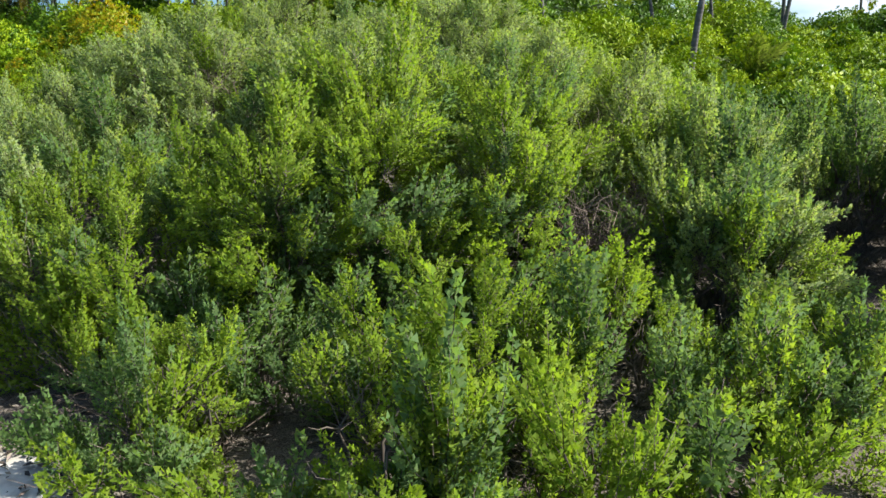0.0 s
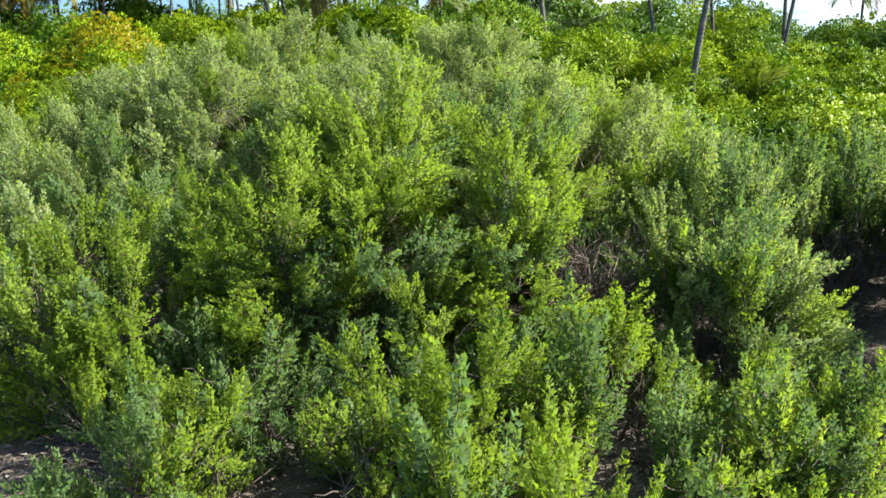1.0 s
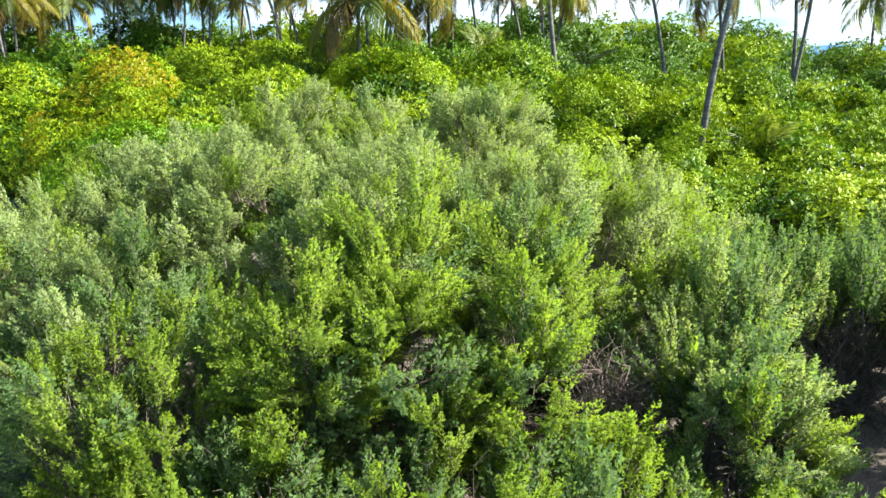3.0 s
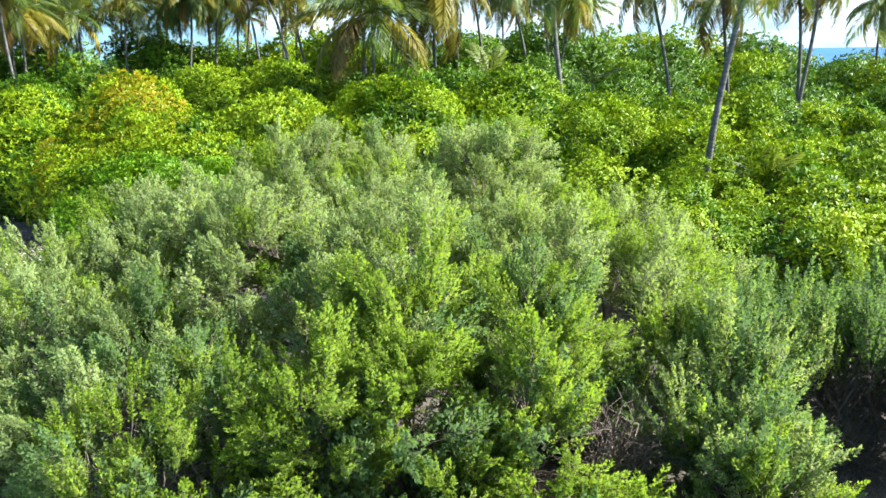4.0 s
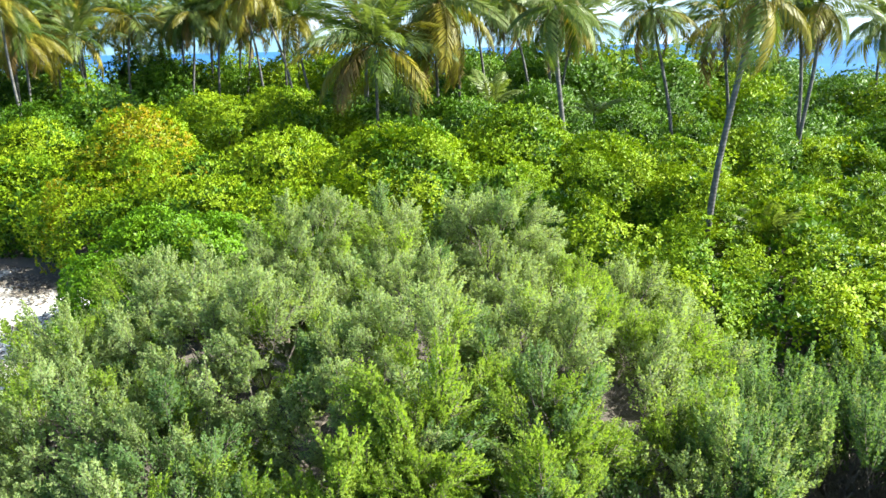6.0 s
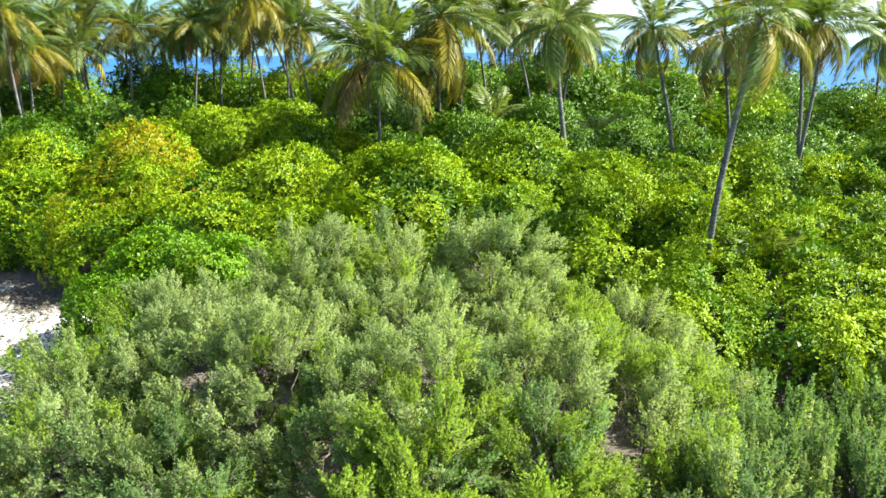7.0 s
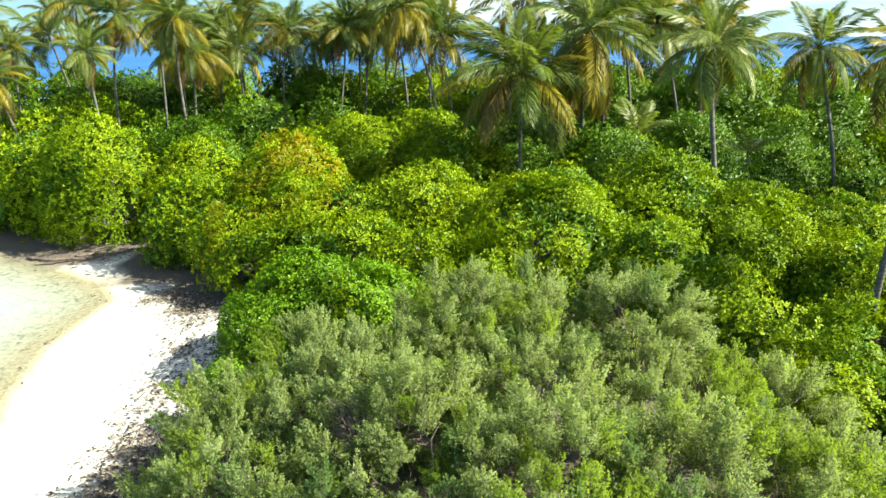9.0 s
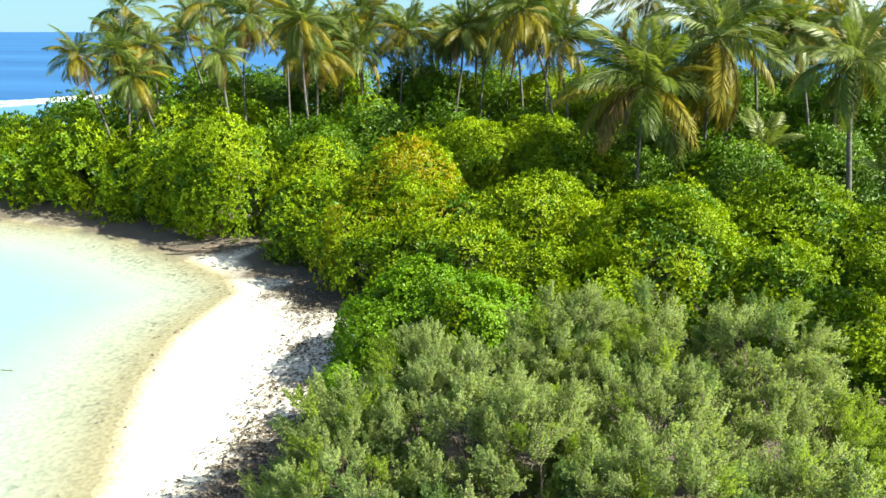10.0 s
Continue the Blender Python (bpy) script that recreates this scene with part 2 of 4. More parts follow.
def water_material():
    """Sea water: clear over the sand bank, turquoise where it deepens and blue over the drop."""
    m, n, l, bsdf, out = material("sea_water")
    deep, ramp, clear = n.new("ShaderNodeAttribute"), n.new("ShaderNodeValToRGB"), n.new("ShaderNodeMapRange")
    deep.attribute_name = "offshore"
    norm = n.new("ShaderNodeMapRange")
    norm.inputs["From Min"].default_value, norm.inputs["From Max"].default_value = 0.0, 48.0
    l.new(deep.outputs["Fac"], norm.inputs["Value"])
    l.new(norm.outputs["Result"], ramp.inputs["Fac"])
    els = ramp.color_ramp.elements
    els[0].position, els[0].color = 0.0, (0.42, 0.54, 0.52, 1)
    els[1].position, els[1].color = 1.0, (0.034, 0.115, 0.29, 1)
    for pos, col in ((0.10, (0.26, 0.44, 0.45)), (0.26, (0.10, 0.30, 0.42)), (0.55, (0.085, 0.22, 0.42)), (0.78, (0.10, 0.22, 0.42)), (0.86, (0.03, 0.13, 0.36))):
        e = els.new(pos)
        e.color = (*col, 1)
    place, stretch, streak, wind = n.new("ShaderNodeTexCoord"), n.new("ShaderNodeMapping"), n.new("ShaderNodeTexNoise"), n.new("ShaderNodeMix")
    stretch.inputs["Scale"].default_value = (0.006, 0.03, 1.0)
    streak.inputs["Scale"].default_value, streak.inputs["Detail"].default_value = 1.0, 6.0
    wind.data_type, wind.blend_type = "RGBA", "SOFT_LIGHT"
    wind.inputs["Factor"].default_value = 0.75
    l.new(place.outputs["Object"], stretch.inputs["Vector"])
    l.new(stretch.outputs["Vector"], streak.inputs["Vector"])
    l.new(ramp.outputs["Color"], wind.inputs["A"])
    l.new(streak.outputs["Fac"], wind.inputs["B"])
    l.new(wind.outputs["Result"], bsdf.inputs["Base Color"])
    bsdf.inputs["Roughness"].default_value = 0.6
    bsdf.inputs["Specular IOR Level"].default_value = 0.06
    co, mp, waves, bump = n.new("ShaderNodeTexCoord"), n.new("ShaderNodeMapping"), n.new("ShaderNodeTexNoise"), n.new("ShaderNodeBump")
    mp.inputs["Scale"].default_value = (0.5, 0.9, 1.0)
    waves.inputs["Scale"].default_value, waves.inputs["Detail"].default_value = 1.6, 5.0
    l.new(co.outputs["Object"], mp.inputs["Vector"])
    l.new(mp.outputs["Vector"], waves.inputs["Vector"])
    l.new(waves.outputs["Fac"], bump.inputs["Height"])
    bump.inputs["Strength"].default_value, bump.inputs["Distance"].default_value = 0.25, 0.12
    l.new(bump.outputs["Normal"], bsdf.inputs["Normal"])
    see, mix = n.new("ShaderNodeBsdfTransparent"), n.new("ShaderNodeMixShader")
    tint = n.new("ShaderNodeValToRGB")
    t = tint.color_ramp.elements
    t[0].position, t[0].color, t[1].position, t[1].color = 0.0, (0.88, 0.87, 0.82, 1), 0.35, (0.50, 0.64, 0.67, 1)
    t.new(0.08).color = (0.72, 0.77, 0.72, 1)
    l.new(norm.outputs["Result"], tint.inputs["Fac"])
    l.new(tint.outputs["Color"], see.inputs["Color"])
    clear.inputs["From Min"].default_value, clear.inputs["From Max"].default_value = 0.0, 7.0
    clear.inputs["To Min"].default_value, clear.inputs["To Max"].default_value = 0.05, 1.0
    l.new(deep.outputs["Fac"], clear.inputs["Value"])
    l.new(clear.outputs["Result"], mix.inputs["Fac"])
    l.new(see.outputs["BSDF"], mix.inputs[1])
    l.new(bsdf.outputs["BSDF"], mix.inputs[2])
    l.new(mix.outputs["Shader"], out.inputs["Surface"])
    return m


# ---------------------------------------------------------------- mesh helpers
def mesh_of(name, verts, faces, mat, smooth=False):
    me = bpy.data.meshes.new(name)
    me.from_pydata([tuple(v) for v in np.asarray(verts, float).tolist()], [], faces)
    me.materials.append(mat)
    if smooth:
        me.polygons.foreach_set("use_smooth", np.ones(len(me.polygons), bool))
    me.update()
    return me


def recoloured(me, mat):
    c = me.copy()
    c.materials.clear()
    c.materials.append(mat)
    return c


def part(name, me, parent, m=None, label=""):
    ob = new(name, me)
    ob.parent = parent
    if m is not None:
        ob.matrix_basis = m
    return tagged(ob, label)


def unit(v):
    return v / np.maximum(np.linalg.norm(v, axis=-1, keepdims=True), 1e-9)


class Soup:
    """Collects verts and faces of one mesh."""

    def __init__(self):
        self.v, self.f, self.n = [], [], 0

    def add(self, verts, faces):
        self.v.append(np.asarray(verts, float))
        self.f += [tuple(i + self.n for i in f) for f in faces]
        self.n += len(verts)

    def tube(self, line, radii, sides=4, root=None):
        """A tapering tube; root: verts of an older tube from which this one forks. Returns the number of its first vert."""
        line = np.asarray(line, float)
        along = unit(np.gradient(line, axis=0))
        a = unit(np.cross(along, (0.31, 0.87, 0.12)))
        b = np.cross(along, a)
        ang = np.arange(sides) * 2 * np.pi / sides
        ring = np.cos(ang)[None, :, None] * a[:, None] + np.sin(ang)[None, :, None] * b[:, None]
        verts = (line[:, None] + ring * np.asarray(radii, float)[:, None, None]).reshape(-1, 3)
        faces = [(i * sides + j, i * sides + (j + 1) % sides, (i + 1) * sides + (j + 1) % sides, (i + 1) * sides + j)
                 for i in range(len(line) - 1) for j in range(sides)]
        faces += [tuple(range(sides))[::-1], tuple((len(line) - 1) * sides + j for j in range(sides))]
        first = self.n
        self.add(verts, faces)
        if root is not None:
            self.f += [(root[j], root[(j + 1) % sides], first + (j + 1) % sides, first + j) for j in range(sides)]
        return first

    def small_leaves(self, p, d, up, length, width):
        """Narrow leaves, folded along the middle."""
        p, d = np.asarray(p), unit(np.asarray(d))
        s = unit(np.cross(d, up))
        nrm = np.cross(s, d)
        length, width = np.asarray(length)[:, None], np.asarray(width)[:, None]
        mid = p + d * length * 0.55 + nrm * width * 0.22
        v = np.stack([p, mid + s * width * 0.5, p + d * length, mid - s * width * 0.5], 1).reshape(-1, 3)
        self.add(v, [f for i in range(0, len(v), 4) for f in ((i, i + 1, i + 2), (i, i + 2, i + 3))])

    def leaflets(self, p, d, up, length, width):
        """Small pointed leaves that are seen from farther off."""
        p, d = np.asarray(p), unit(np.asarray(d))
        s = unit(np.cross(d, up))
        length, width = np.asarray(length)[:, None], np.asarray(width)[:, None]
        v = np.stack([p + d * length * 0.25 + s * width * 0.62, p + d * length, p + d * length * 0.15 - s * width * 0.62], 1).reshape(-1, 3)
        self.add(v, [(i, i + 1, i + 2) for i in range(0, len(v), 3)])

    def broad_leaves(self, p, d, up, length, width, droop=0.12):
        """Spoon-shaped leaves, widest beyond the middle, tips bent down."""
        p, d = np.asarray(p), unit(np.asarray(d))
        s = unit(np.cross(d, up))
        nrm = np.cross(s, d)
        length, width = np.asarray(length)[:, None], np.asarray(width)[:, None]
        a, b = p + d * length * 0.4, p + d * length * 0.78 - nrm * length * droop * 0.5
        t = p + d * length - nrm * length * droop
        v = np.stack([p, a + s * width * 0.33 + nrm * width * 0.1, b + s * width * 0.5 + nrm * width * 0.08, t,
                      b - s * width * 0.5 + nrm * width * 0.08, a - s * width * 0.33 + nrm * width * 0.1], 1).reshape(-1, 3)
        self.add(v, [f for i in range(0, len(v), 6) for f in ((i, i + 1, i + 5), (i + 1, i + 2, i + 4, i + 5), (i + 2, i + 3, i + 4))])

    def mesh(self, name, mat, smooth=False):
        return mesh_of(name, np.concatenate(self.v), self.f, mat, smooth)


def foliage_mesh(name, soup, mat, outward, amount):
    """Leaves of one branch as a mesh whose normals lean towards outward(verts), so that the tuft shades as one rounded mass."""
    v = np.concatenate(soup.v)
    way = unit(outward(v))
    face_n = np.array([np.cross(v[f[1]] - v[f[0]], v[f[2]] - v[f[0]]) for f in soup.f])
    mid = np.array([way[f[0]] for f in soup.f])
    turned = (face_n * mid).sum(-1) < 0
    faces = [f[::-1] if t else f for f, t in zip(soup.f, turned)]
    face_n = unit(np.where(turned[:, None], -face_n, face_n))
    nrm = np.zeros_like(v)
    for f, n in zip(faces, face_n):
        for i in f:
            nrm[i] += n
    me = mesh_of(name, v, faces, mat, True)
    me.normals_split_custom_set_from_vertices([tuple(n) for n in unit(unit(nrm) * (1 - amount) + way * amount).tolist()])
    return me




def aim(p, way, spin, scale):
    """A pose at p whose z axis looks along way."""
    q = Vector(way).to_track_quat("Z", "Y")
    return Matrix.Translation(p) @ q.to_matrix().to_4x4() @ Matrix.Rotation(spin, 4, "Z") @ Matrix.Scale(scale, 4)


# ---------------------------------------------------------------- the island: shore line, ground, sea
SHORE = np.array([(-10.5, 9.5), (-11.7, 11.3), (-12.8, 13.2), (-13.8, 15.6), (-14.2, 17.8), (-14.4, 19.3), (-15.7, 20.6), (-19.1, 22.2),
                  (-23.5, 23.8), (-28.0, 24.0), (-34.0, 25.0), (-42.0, 29.0), (-44.0, 40.0), (-33.0, 54.0), (-15.0, 62.0), (6.0, 64.0),
                  (26.0, 58.0), (40.0, 45.0), (45.0, 24.0), (38.0, 4.0), (20.0, -8.0), (4.0, -10.0), (-4.0, -6.0), (-8.0, 2.0)])


def inland_of(x, y):
    """Metres from the water line: above 0 on land, below 0 at sea."""
    p = np.stack([np.ravel(x), np.ravel(y)], -1)
    a, b = SHORE, np.roll(SHORE, -1, 0)
    best, inside = np.full(len(p), 1e9), np.zeros(len(p), bool)
    for (ax, ay), (bx, by) in zip(a, b):
        e = np.array((bx - ax, by - ay))
        t = np.clip(((p - (ax, ay)) @ e) / (e @ e), 0, 1)
        best = np.minimum(best, np.hypot(*(p - (ax, ay) - t[:, None] * e).T))
        cross = ((ay > p[:, 1]) != (by > p[:, 1])) & (p[:, 0] < (bx - ax) * (p[:, 1] - ay) / (by - ay + 1e-12) + ax)
        inside ^= cross
    return np.where(inside, best, -best).reshape(np.shape(x))


def ground_z(x, y):
    s = inland_of(x, y)
    land = 0.5 * (1 - np.exp(-np.maximum(s, 0) / 3.2)) + 0.6 * np.clip((s - 6) / 14, 0, 1)
    bed = -0.45 * (1 - np.exp(-np.maximum(-s, 0) / 9.0)) - 0.02 * np.maximum(-s - 25, 0)
    return np.where(s > 0, land, np.maximum(bed, -14.0))


def sheet(name, mat, heights, values, attr, cells):
    """One sheet that reaches the horizon, fine near the shore and coarse far out."""
    u = np.linspace(-1, 1, cells)
    stretch = np.sign(u) * (np.abs(u) * 32 + np.abs(u) ** 9 * 3400)
    gx, gy = np.meshgrid(stretch - 4, stretch + 18, indexing="ij")
    gz = heights(gx, gy)
    faces = [(i * cells + j, (i + 1) * cells + j, (i + 1) * cells + j + 1, i * cells + j + 1) for i in range(cells - 1) for j in range(cells - 1)]
    me = mesh_of(name, np.stack([gx, gy, gz], -1).reshape(-1, 3), faces, mat, True)
    me.attributes.new(attr, "FLOAT", "POINT").data.foreach_set("value", values(gx, gy).ravel().astype(np.float32))
    return new(name, me)


def rough_ground(x, y):
    z = ground_z(x, y)
    bumps = 0.035 * np.sin(x * 1.7 + 0.6 * np.sin(y * 1.1)) * np.sin(y * 1.9 + 0.8 * np.sin(x * 0.9))
    return z + bumps * np.clip(inland_of(x, y) - 1, 0, 1)



# ---------------------------------------------------------------- small-leaved beach shrubs
def twiggy_branch(seed, long=0.55, shoots=12, spread=0.55, per=74, leaf=0.030, slender=1.0, finger=1.0):
    """A branch of upright finger-like shoots, each thickly set with small ascending leaves. Leaves, twigs and the way each leaf faces."""
    r = np.random.default_rng(seed)
    leaves, twigs, ways = Soup(), Soup(), []
    lean = r.normal(0, 0.1, 3) * (1, 1, 0)
    t = np.linspace(0, 1, 6)[:, None]
    main = (np.array((0, 0, 1)) * t + lean * t**2) * long
    axes = [main]
    for k in range(shoots):
        h = 0.05 + (1.0 - 0.28 * finger) * (k + r.uniform(0, 1)) / shoots
        az = k * 2.4 + r.uniform(-0.4, 0.4)
        start = np.array([np.interp(h, t[:, 0], main[:, i]) for i in range(3)])
        away = np.array((np.cos(az), np.sin(az), 0.25)) * spread * r.uniform(0.5, 1.25)
        reach = finger * long * (0.34 + 0.30 * (1 - h)) * r.uniform(0.7, 1.2)
        axes.append(start + (away * np.sin(1.35 * t) + np.array((0, 0, 1.0)) * t**1.25) * reach)
    for k, line in enumerate(axes):
        twigs.tube(line[[0, 3, 5]], (0.006, 0.004, 0.001) if k == 0 else (0.003, 0.002, 0.0008), 3)
        n = int(per * r.uniform(0.8, 1.2) * (1.5 if k == 0 else 1.0))
        h = 0.22 + 0.78 * (np.arange(n) + r.uniform(0, 1, n)) / n
        p0 = np.stack([np.interp(h, t[:, 0], line[:, i]) for i in range(3)], -1)
        along = unit(np.stack([np.interp(h, t[:, 0], np.gradient(line[:, i])) for i in range(3)], -1))
        turn = np.arange(n) * 2.4 + r.normal(0, 0.4, n)
        s = unit(np.cross(along, (0.31, 0.87, 0.12)))
        radial = np.cos(turn)[:, None] * s + np.sin(turn)[:, None] * np.cross(along, s)
        body = (np.interp(h, (0.2, 0.45, 0.8, 1.0), (0.6, 1.0, 0.75, 0.2)) * r.uniform(0.3, 1.1, n))[:, None]
        d = unit(radial * (0.35 + 0.6 * body) + along * 0.85 + r.normal(0, 0.22, (n, 3)))
        size = leaf * r.uniform(0.7, 1.25, n) * np.interp(h, (0.2, 0.8, 1.0), (1.1, 1.0, 0.75))
        leaves.leaflets(p0 + radial * 0.022 * slender * body, d, radial + along * 0.4 + r.normal(0, 0.35, (n, 3)), size, size * r.uniform(0.5, 0.7, n))
        ways.append(np.repeat(radial * 0.8 + along * 0.35, 3, 0))
    return leaves, twigs, np.concatenate(ways)


def twig_spray(seed):
    """A spray of fine bare forking twigs."""
    r = np.random.default_rng(seed)
    soup = Soup()
    for k in range(13):
        tip = np.array((r.normal(0, 0.2), r.normal(0, 0.2), r.uniform(0.2, 0.5)))
        line = tip * np.linspace(0, 1, 4)[:, None] + r.normal(0, 0.035, (4, 3)) * np.array((0, 1, 1, 1))[:, None]
        soup.tube(line, (0.005, 0.0035, 0.0025, 0.001), 3)
        for f in range(3):
            a = line[r.integers(1, 4)]
            soup.tube([a, a + unit(tip + r.normal(0, 0.35, 3)) * r.uniform(0.08, 0.2)], (0.002, 0.0008), 3)
    return soup.mesh("twig_spray", DRY_TWIG)


def branch_set(seeds, mats, **kw):
    """For each seed one mesh of twigs and leaves together, in every colour."""
    sets = {m.name: [] for m in mats}
    for s in seeds:
        leaves, twigs, ways = twiggy_branch(s, **kw)
        n_leaf, n_vert = len(leaves.f), leaves.n
        both = Soup()
        both.add(np.concatenate(leaves.v), leaves.f)
        both.add(np.concatenate(twigs.v), twigs.f)

        def facing(v):
            mass = unit(v * (1, 1, 0.25) + (0, 0, 0.06))
            mass[:n_vert] += ways * 0.9
            return mass

        first = foliage_mesh("leafy_branch", both, mats[0], facing, 0.5)
        first.materials.append(TWIG)
        idx = np.zeros(len(first.polygons), np.int32)
        idx[n_leaf:] = 1
        first.polygons.foreach_set("material_index", idx)
        sets[mats[0].name].append(first)
        for m in mats[1:]:
            other = first.copy()
            other.materials[0] = m
            sets[m.name].append(other)
    return sets


FINE = branch_set(range(20, 27), (GREY_LEAF, LIME_LEAF, DEEP_LEAF), shoots=16, spread=0.75, per=46, leaf=0.032, slender=1.1, finger=0.78)
SPIKY = branch_set(range(30, 35), (GREY_LEAF, LIME_LEAF, DEEP_LEAF), long=0.75, shoots=11, spread=0.38, per=68, leaf=0.035, slender=0.9)
CROWN_TUFT = branch_set(range(40, 47), (GREY_LEAF, LIME_LEAF, DEEP_LEAF), long=0.52, shoots=21, spread=0.95, per=35, leaf=0.031, slender=1.25, finger=0.62)
TWIGS = [twig_spray(s) for s in range(5)]


def even(n, turn):
    k = np.arange(n) + 0.5
    z = 1 - 2 * k / n
    a = k * 2.399963 + turn
    return np.stack([np.sqrt(1 - z * z) * np.cos(a), np.sqrt(1 - z * z) * np.sin(a), z], -1)


def shell(c, r, spacing, seed, floor=-0.45, knob=0.5, rise=0.22, gully=9.0):
    """Points spread evenly over an ellipsoid that is knobbly with smaller rounded lobes, with the outward direction at each."""
    g = np.random.default_rng(seed)
    c, r = np.asarray(c, float), np.asarray(r, float)
    area = 4 * np.pi * ((r[0] * r[1]) ** 1.6 / 3 + 2 * (r[0] * r[2]) ** 1.6 / 3) ** (1 / 1.6)
    s = unit(even(int(area / spacing**2), g.uniform(0, 6)) + g.normal(0, 0.25 * spacing / r[0], (int(area / spacing**2), 3)))
    s = s[s[:, 2] > floor]
    n_knob = max(5, int(area / (2.6 * knob * knob)))
    knobs = unit(even(n_knob, g.uniform(0, 6)) + g.normal(0, 0.28 * knob / r[0], (n_knob, 3)))
    tall = g.uniform(0.4, 1.5, n_knob)
    gap = np.linalg.norm((s[:, None] - knobs[None]) * r, axis=-1)
    near = gap.argmin(1)
    a = gap.min(1) / knob
    out = unit(s / r)
    p = c + s * r + out * (rise * tall[near] * (1 - 1.5 * a * a).clip(-0.7, 1))[:, None]
    keep = a < gully
    return p[keep], unit(out + 0.9 * (s - knobs[near]) * r / knob)[keep], near[keep]


# centre x, y, radius, top: the crown of the thicket, its front slope, its sides
CROWN = [(-0.9, 8.4, 1.5, 3.25), (1.1, 8.9, 1.5, 3.15), (-2.6, 9.4, 1.6, 3.2), (-1.1, 11.0, 1.6, 3.2), (0.9, 11.0, 1.6, 2.9), (-3.8, 10.3, 1.5, 3.25),
         (-2.6, 12.0, 1.1, 3.75), (0.4, 12.6, 1.1, 3.8), (2.5, 9.8, 1.15, 2.6), (-1.2, 12.6, 1.1, 3.5), (2.2, 11.4, 1.2, 2.7)]
FRONT = [(-3.5, 7.6, 1.2, 2.35), (-2.4, 6.4, 0.9, 2.05), (-0.55, 6.2, 0.52, 2.6), (0.55, 6.25, 0.52, 2.55), (-0.6, 5.1, 0.6, 1.4), (0.35, 4.9, 0.65, 1.5),
         (1.25, 4.9, 0.7, 1.35), (2.3, 5.8, 0.62, 1.9), (-1.45, 5.1, 0.65, 1.4), (-2.5, 5.4, 0.7, 1.2), (0.9, 4.1, 0.7, 0.95), (2.2, 4.8, 0.7, 1.15),
         (-0.2, 3.9, 0.7, 1.2), (-3.2, 6.1, 0.8, 1.9), (-1.75, 4.4, 0.6, 1.1), (0.5, 3.5, 0.7, 1.15), (1.6, 3.9, 0.7, 1.15),
         (-0.4, 3.2, 0.65, 1.0), (1.2, 3.2, 0.65, 0.95), (-1.5, 4.0, 0.6, 1.05), (2.35, 5.6, 0.5, 1.3), (-1.4, 6.2, 0.5, 2.5), (2.6, 4.5, 0.6, 1.05),
         (-0.6, 7.2, 0.6, 3.0), (0.75, 7.4, 0.55, 2.8), (2.5, 6.2, 0.5, 2.0), (2.8, 7.4, 0.7, 2.1)]
# unseen shrubs added to shade the right hollow: x > 4.7, y < 7.1
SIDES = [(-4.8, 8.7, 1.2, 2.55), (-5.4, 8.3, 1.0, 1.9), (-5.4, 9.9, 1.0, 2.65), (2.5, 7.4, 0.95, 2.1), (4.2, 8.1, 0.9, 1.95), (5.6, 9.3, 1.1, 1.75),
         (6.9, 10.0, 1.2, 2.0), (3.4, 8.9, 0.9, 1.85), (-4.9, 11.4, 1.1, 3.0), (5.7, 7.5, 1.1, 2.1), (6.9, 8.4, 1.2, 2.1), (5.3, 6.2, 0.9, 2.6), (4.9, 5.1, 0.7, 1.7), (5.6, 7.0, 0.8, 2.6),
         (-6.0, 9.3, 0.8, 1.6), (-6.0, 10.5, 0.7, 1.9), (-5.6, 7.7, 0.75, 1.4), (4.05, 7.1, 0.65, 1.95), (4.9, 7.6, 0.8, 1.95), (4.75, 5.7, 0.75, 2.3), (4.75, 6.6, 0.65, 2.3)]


def lobe(x, y, r, top):
    base = float(ground_z(np.array([x]), np.array([y]))[0])
    rz = 0.60 * (top - base)
    return (x, y, top - rz - 0.32), (r * 0.95, r * 0.95, rz), base


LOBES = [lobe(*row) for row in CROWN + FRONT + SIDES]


def outside(p, skip, lobes, shrink):
    keep = np.ones(len(p), bool)
    for i, (c, r, _) in enumerate(lobes):
        if i != skip:
            keep &= (((p - c) / (np.array(r) * shrink)) ** 2).sum(-1) > 1
    return keep


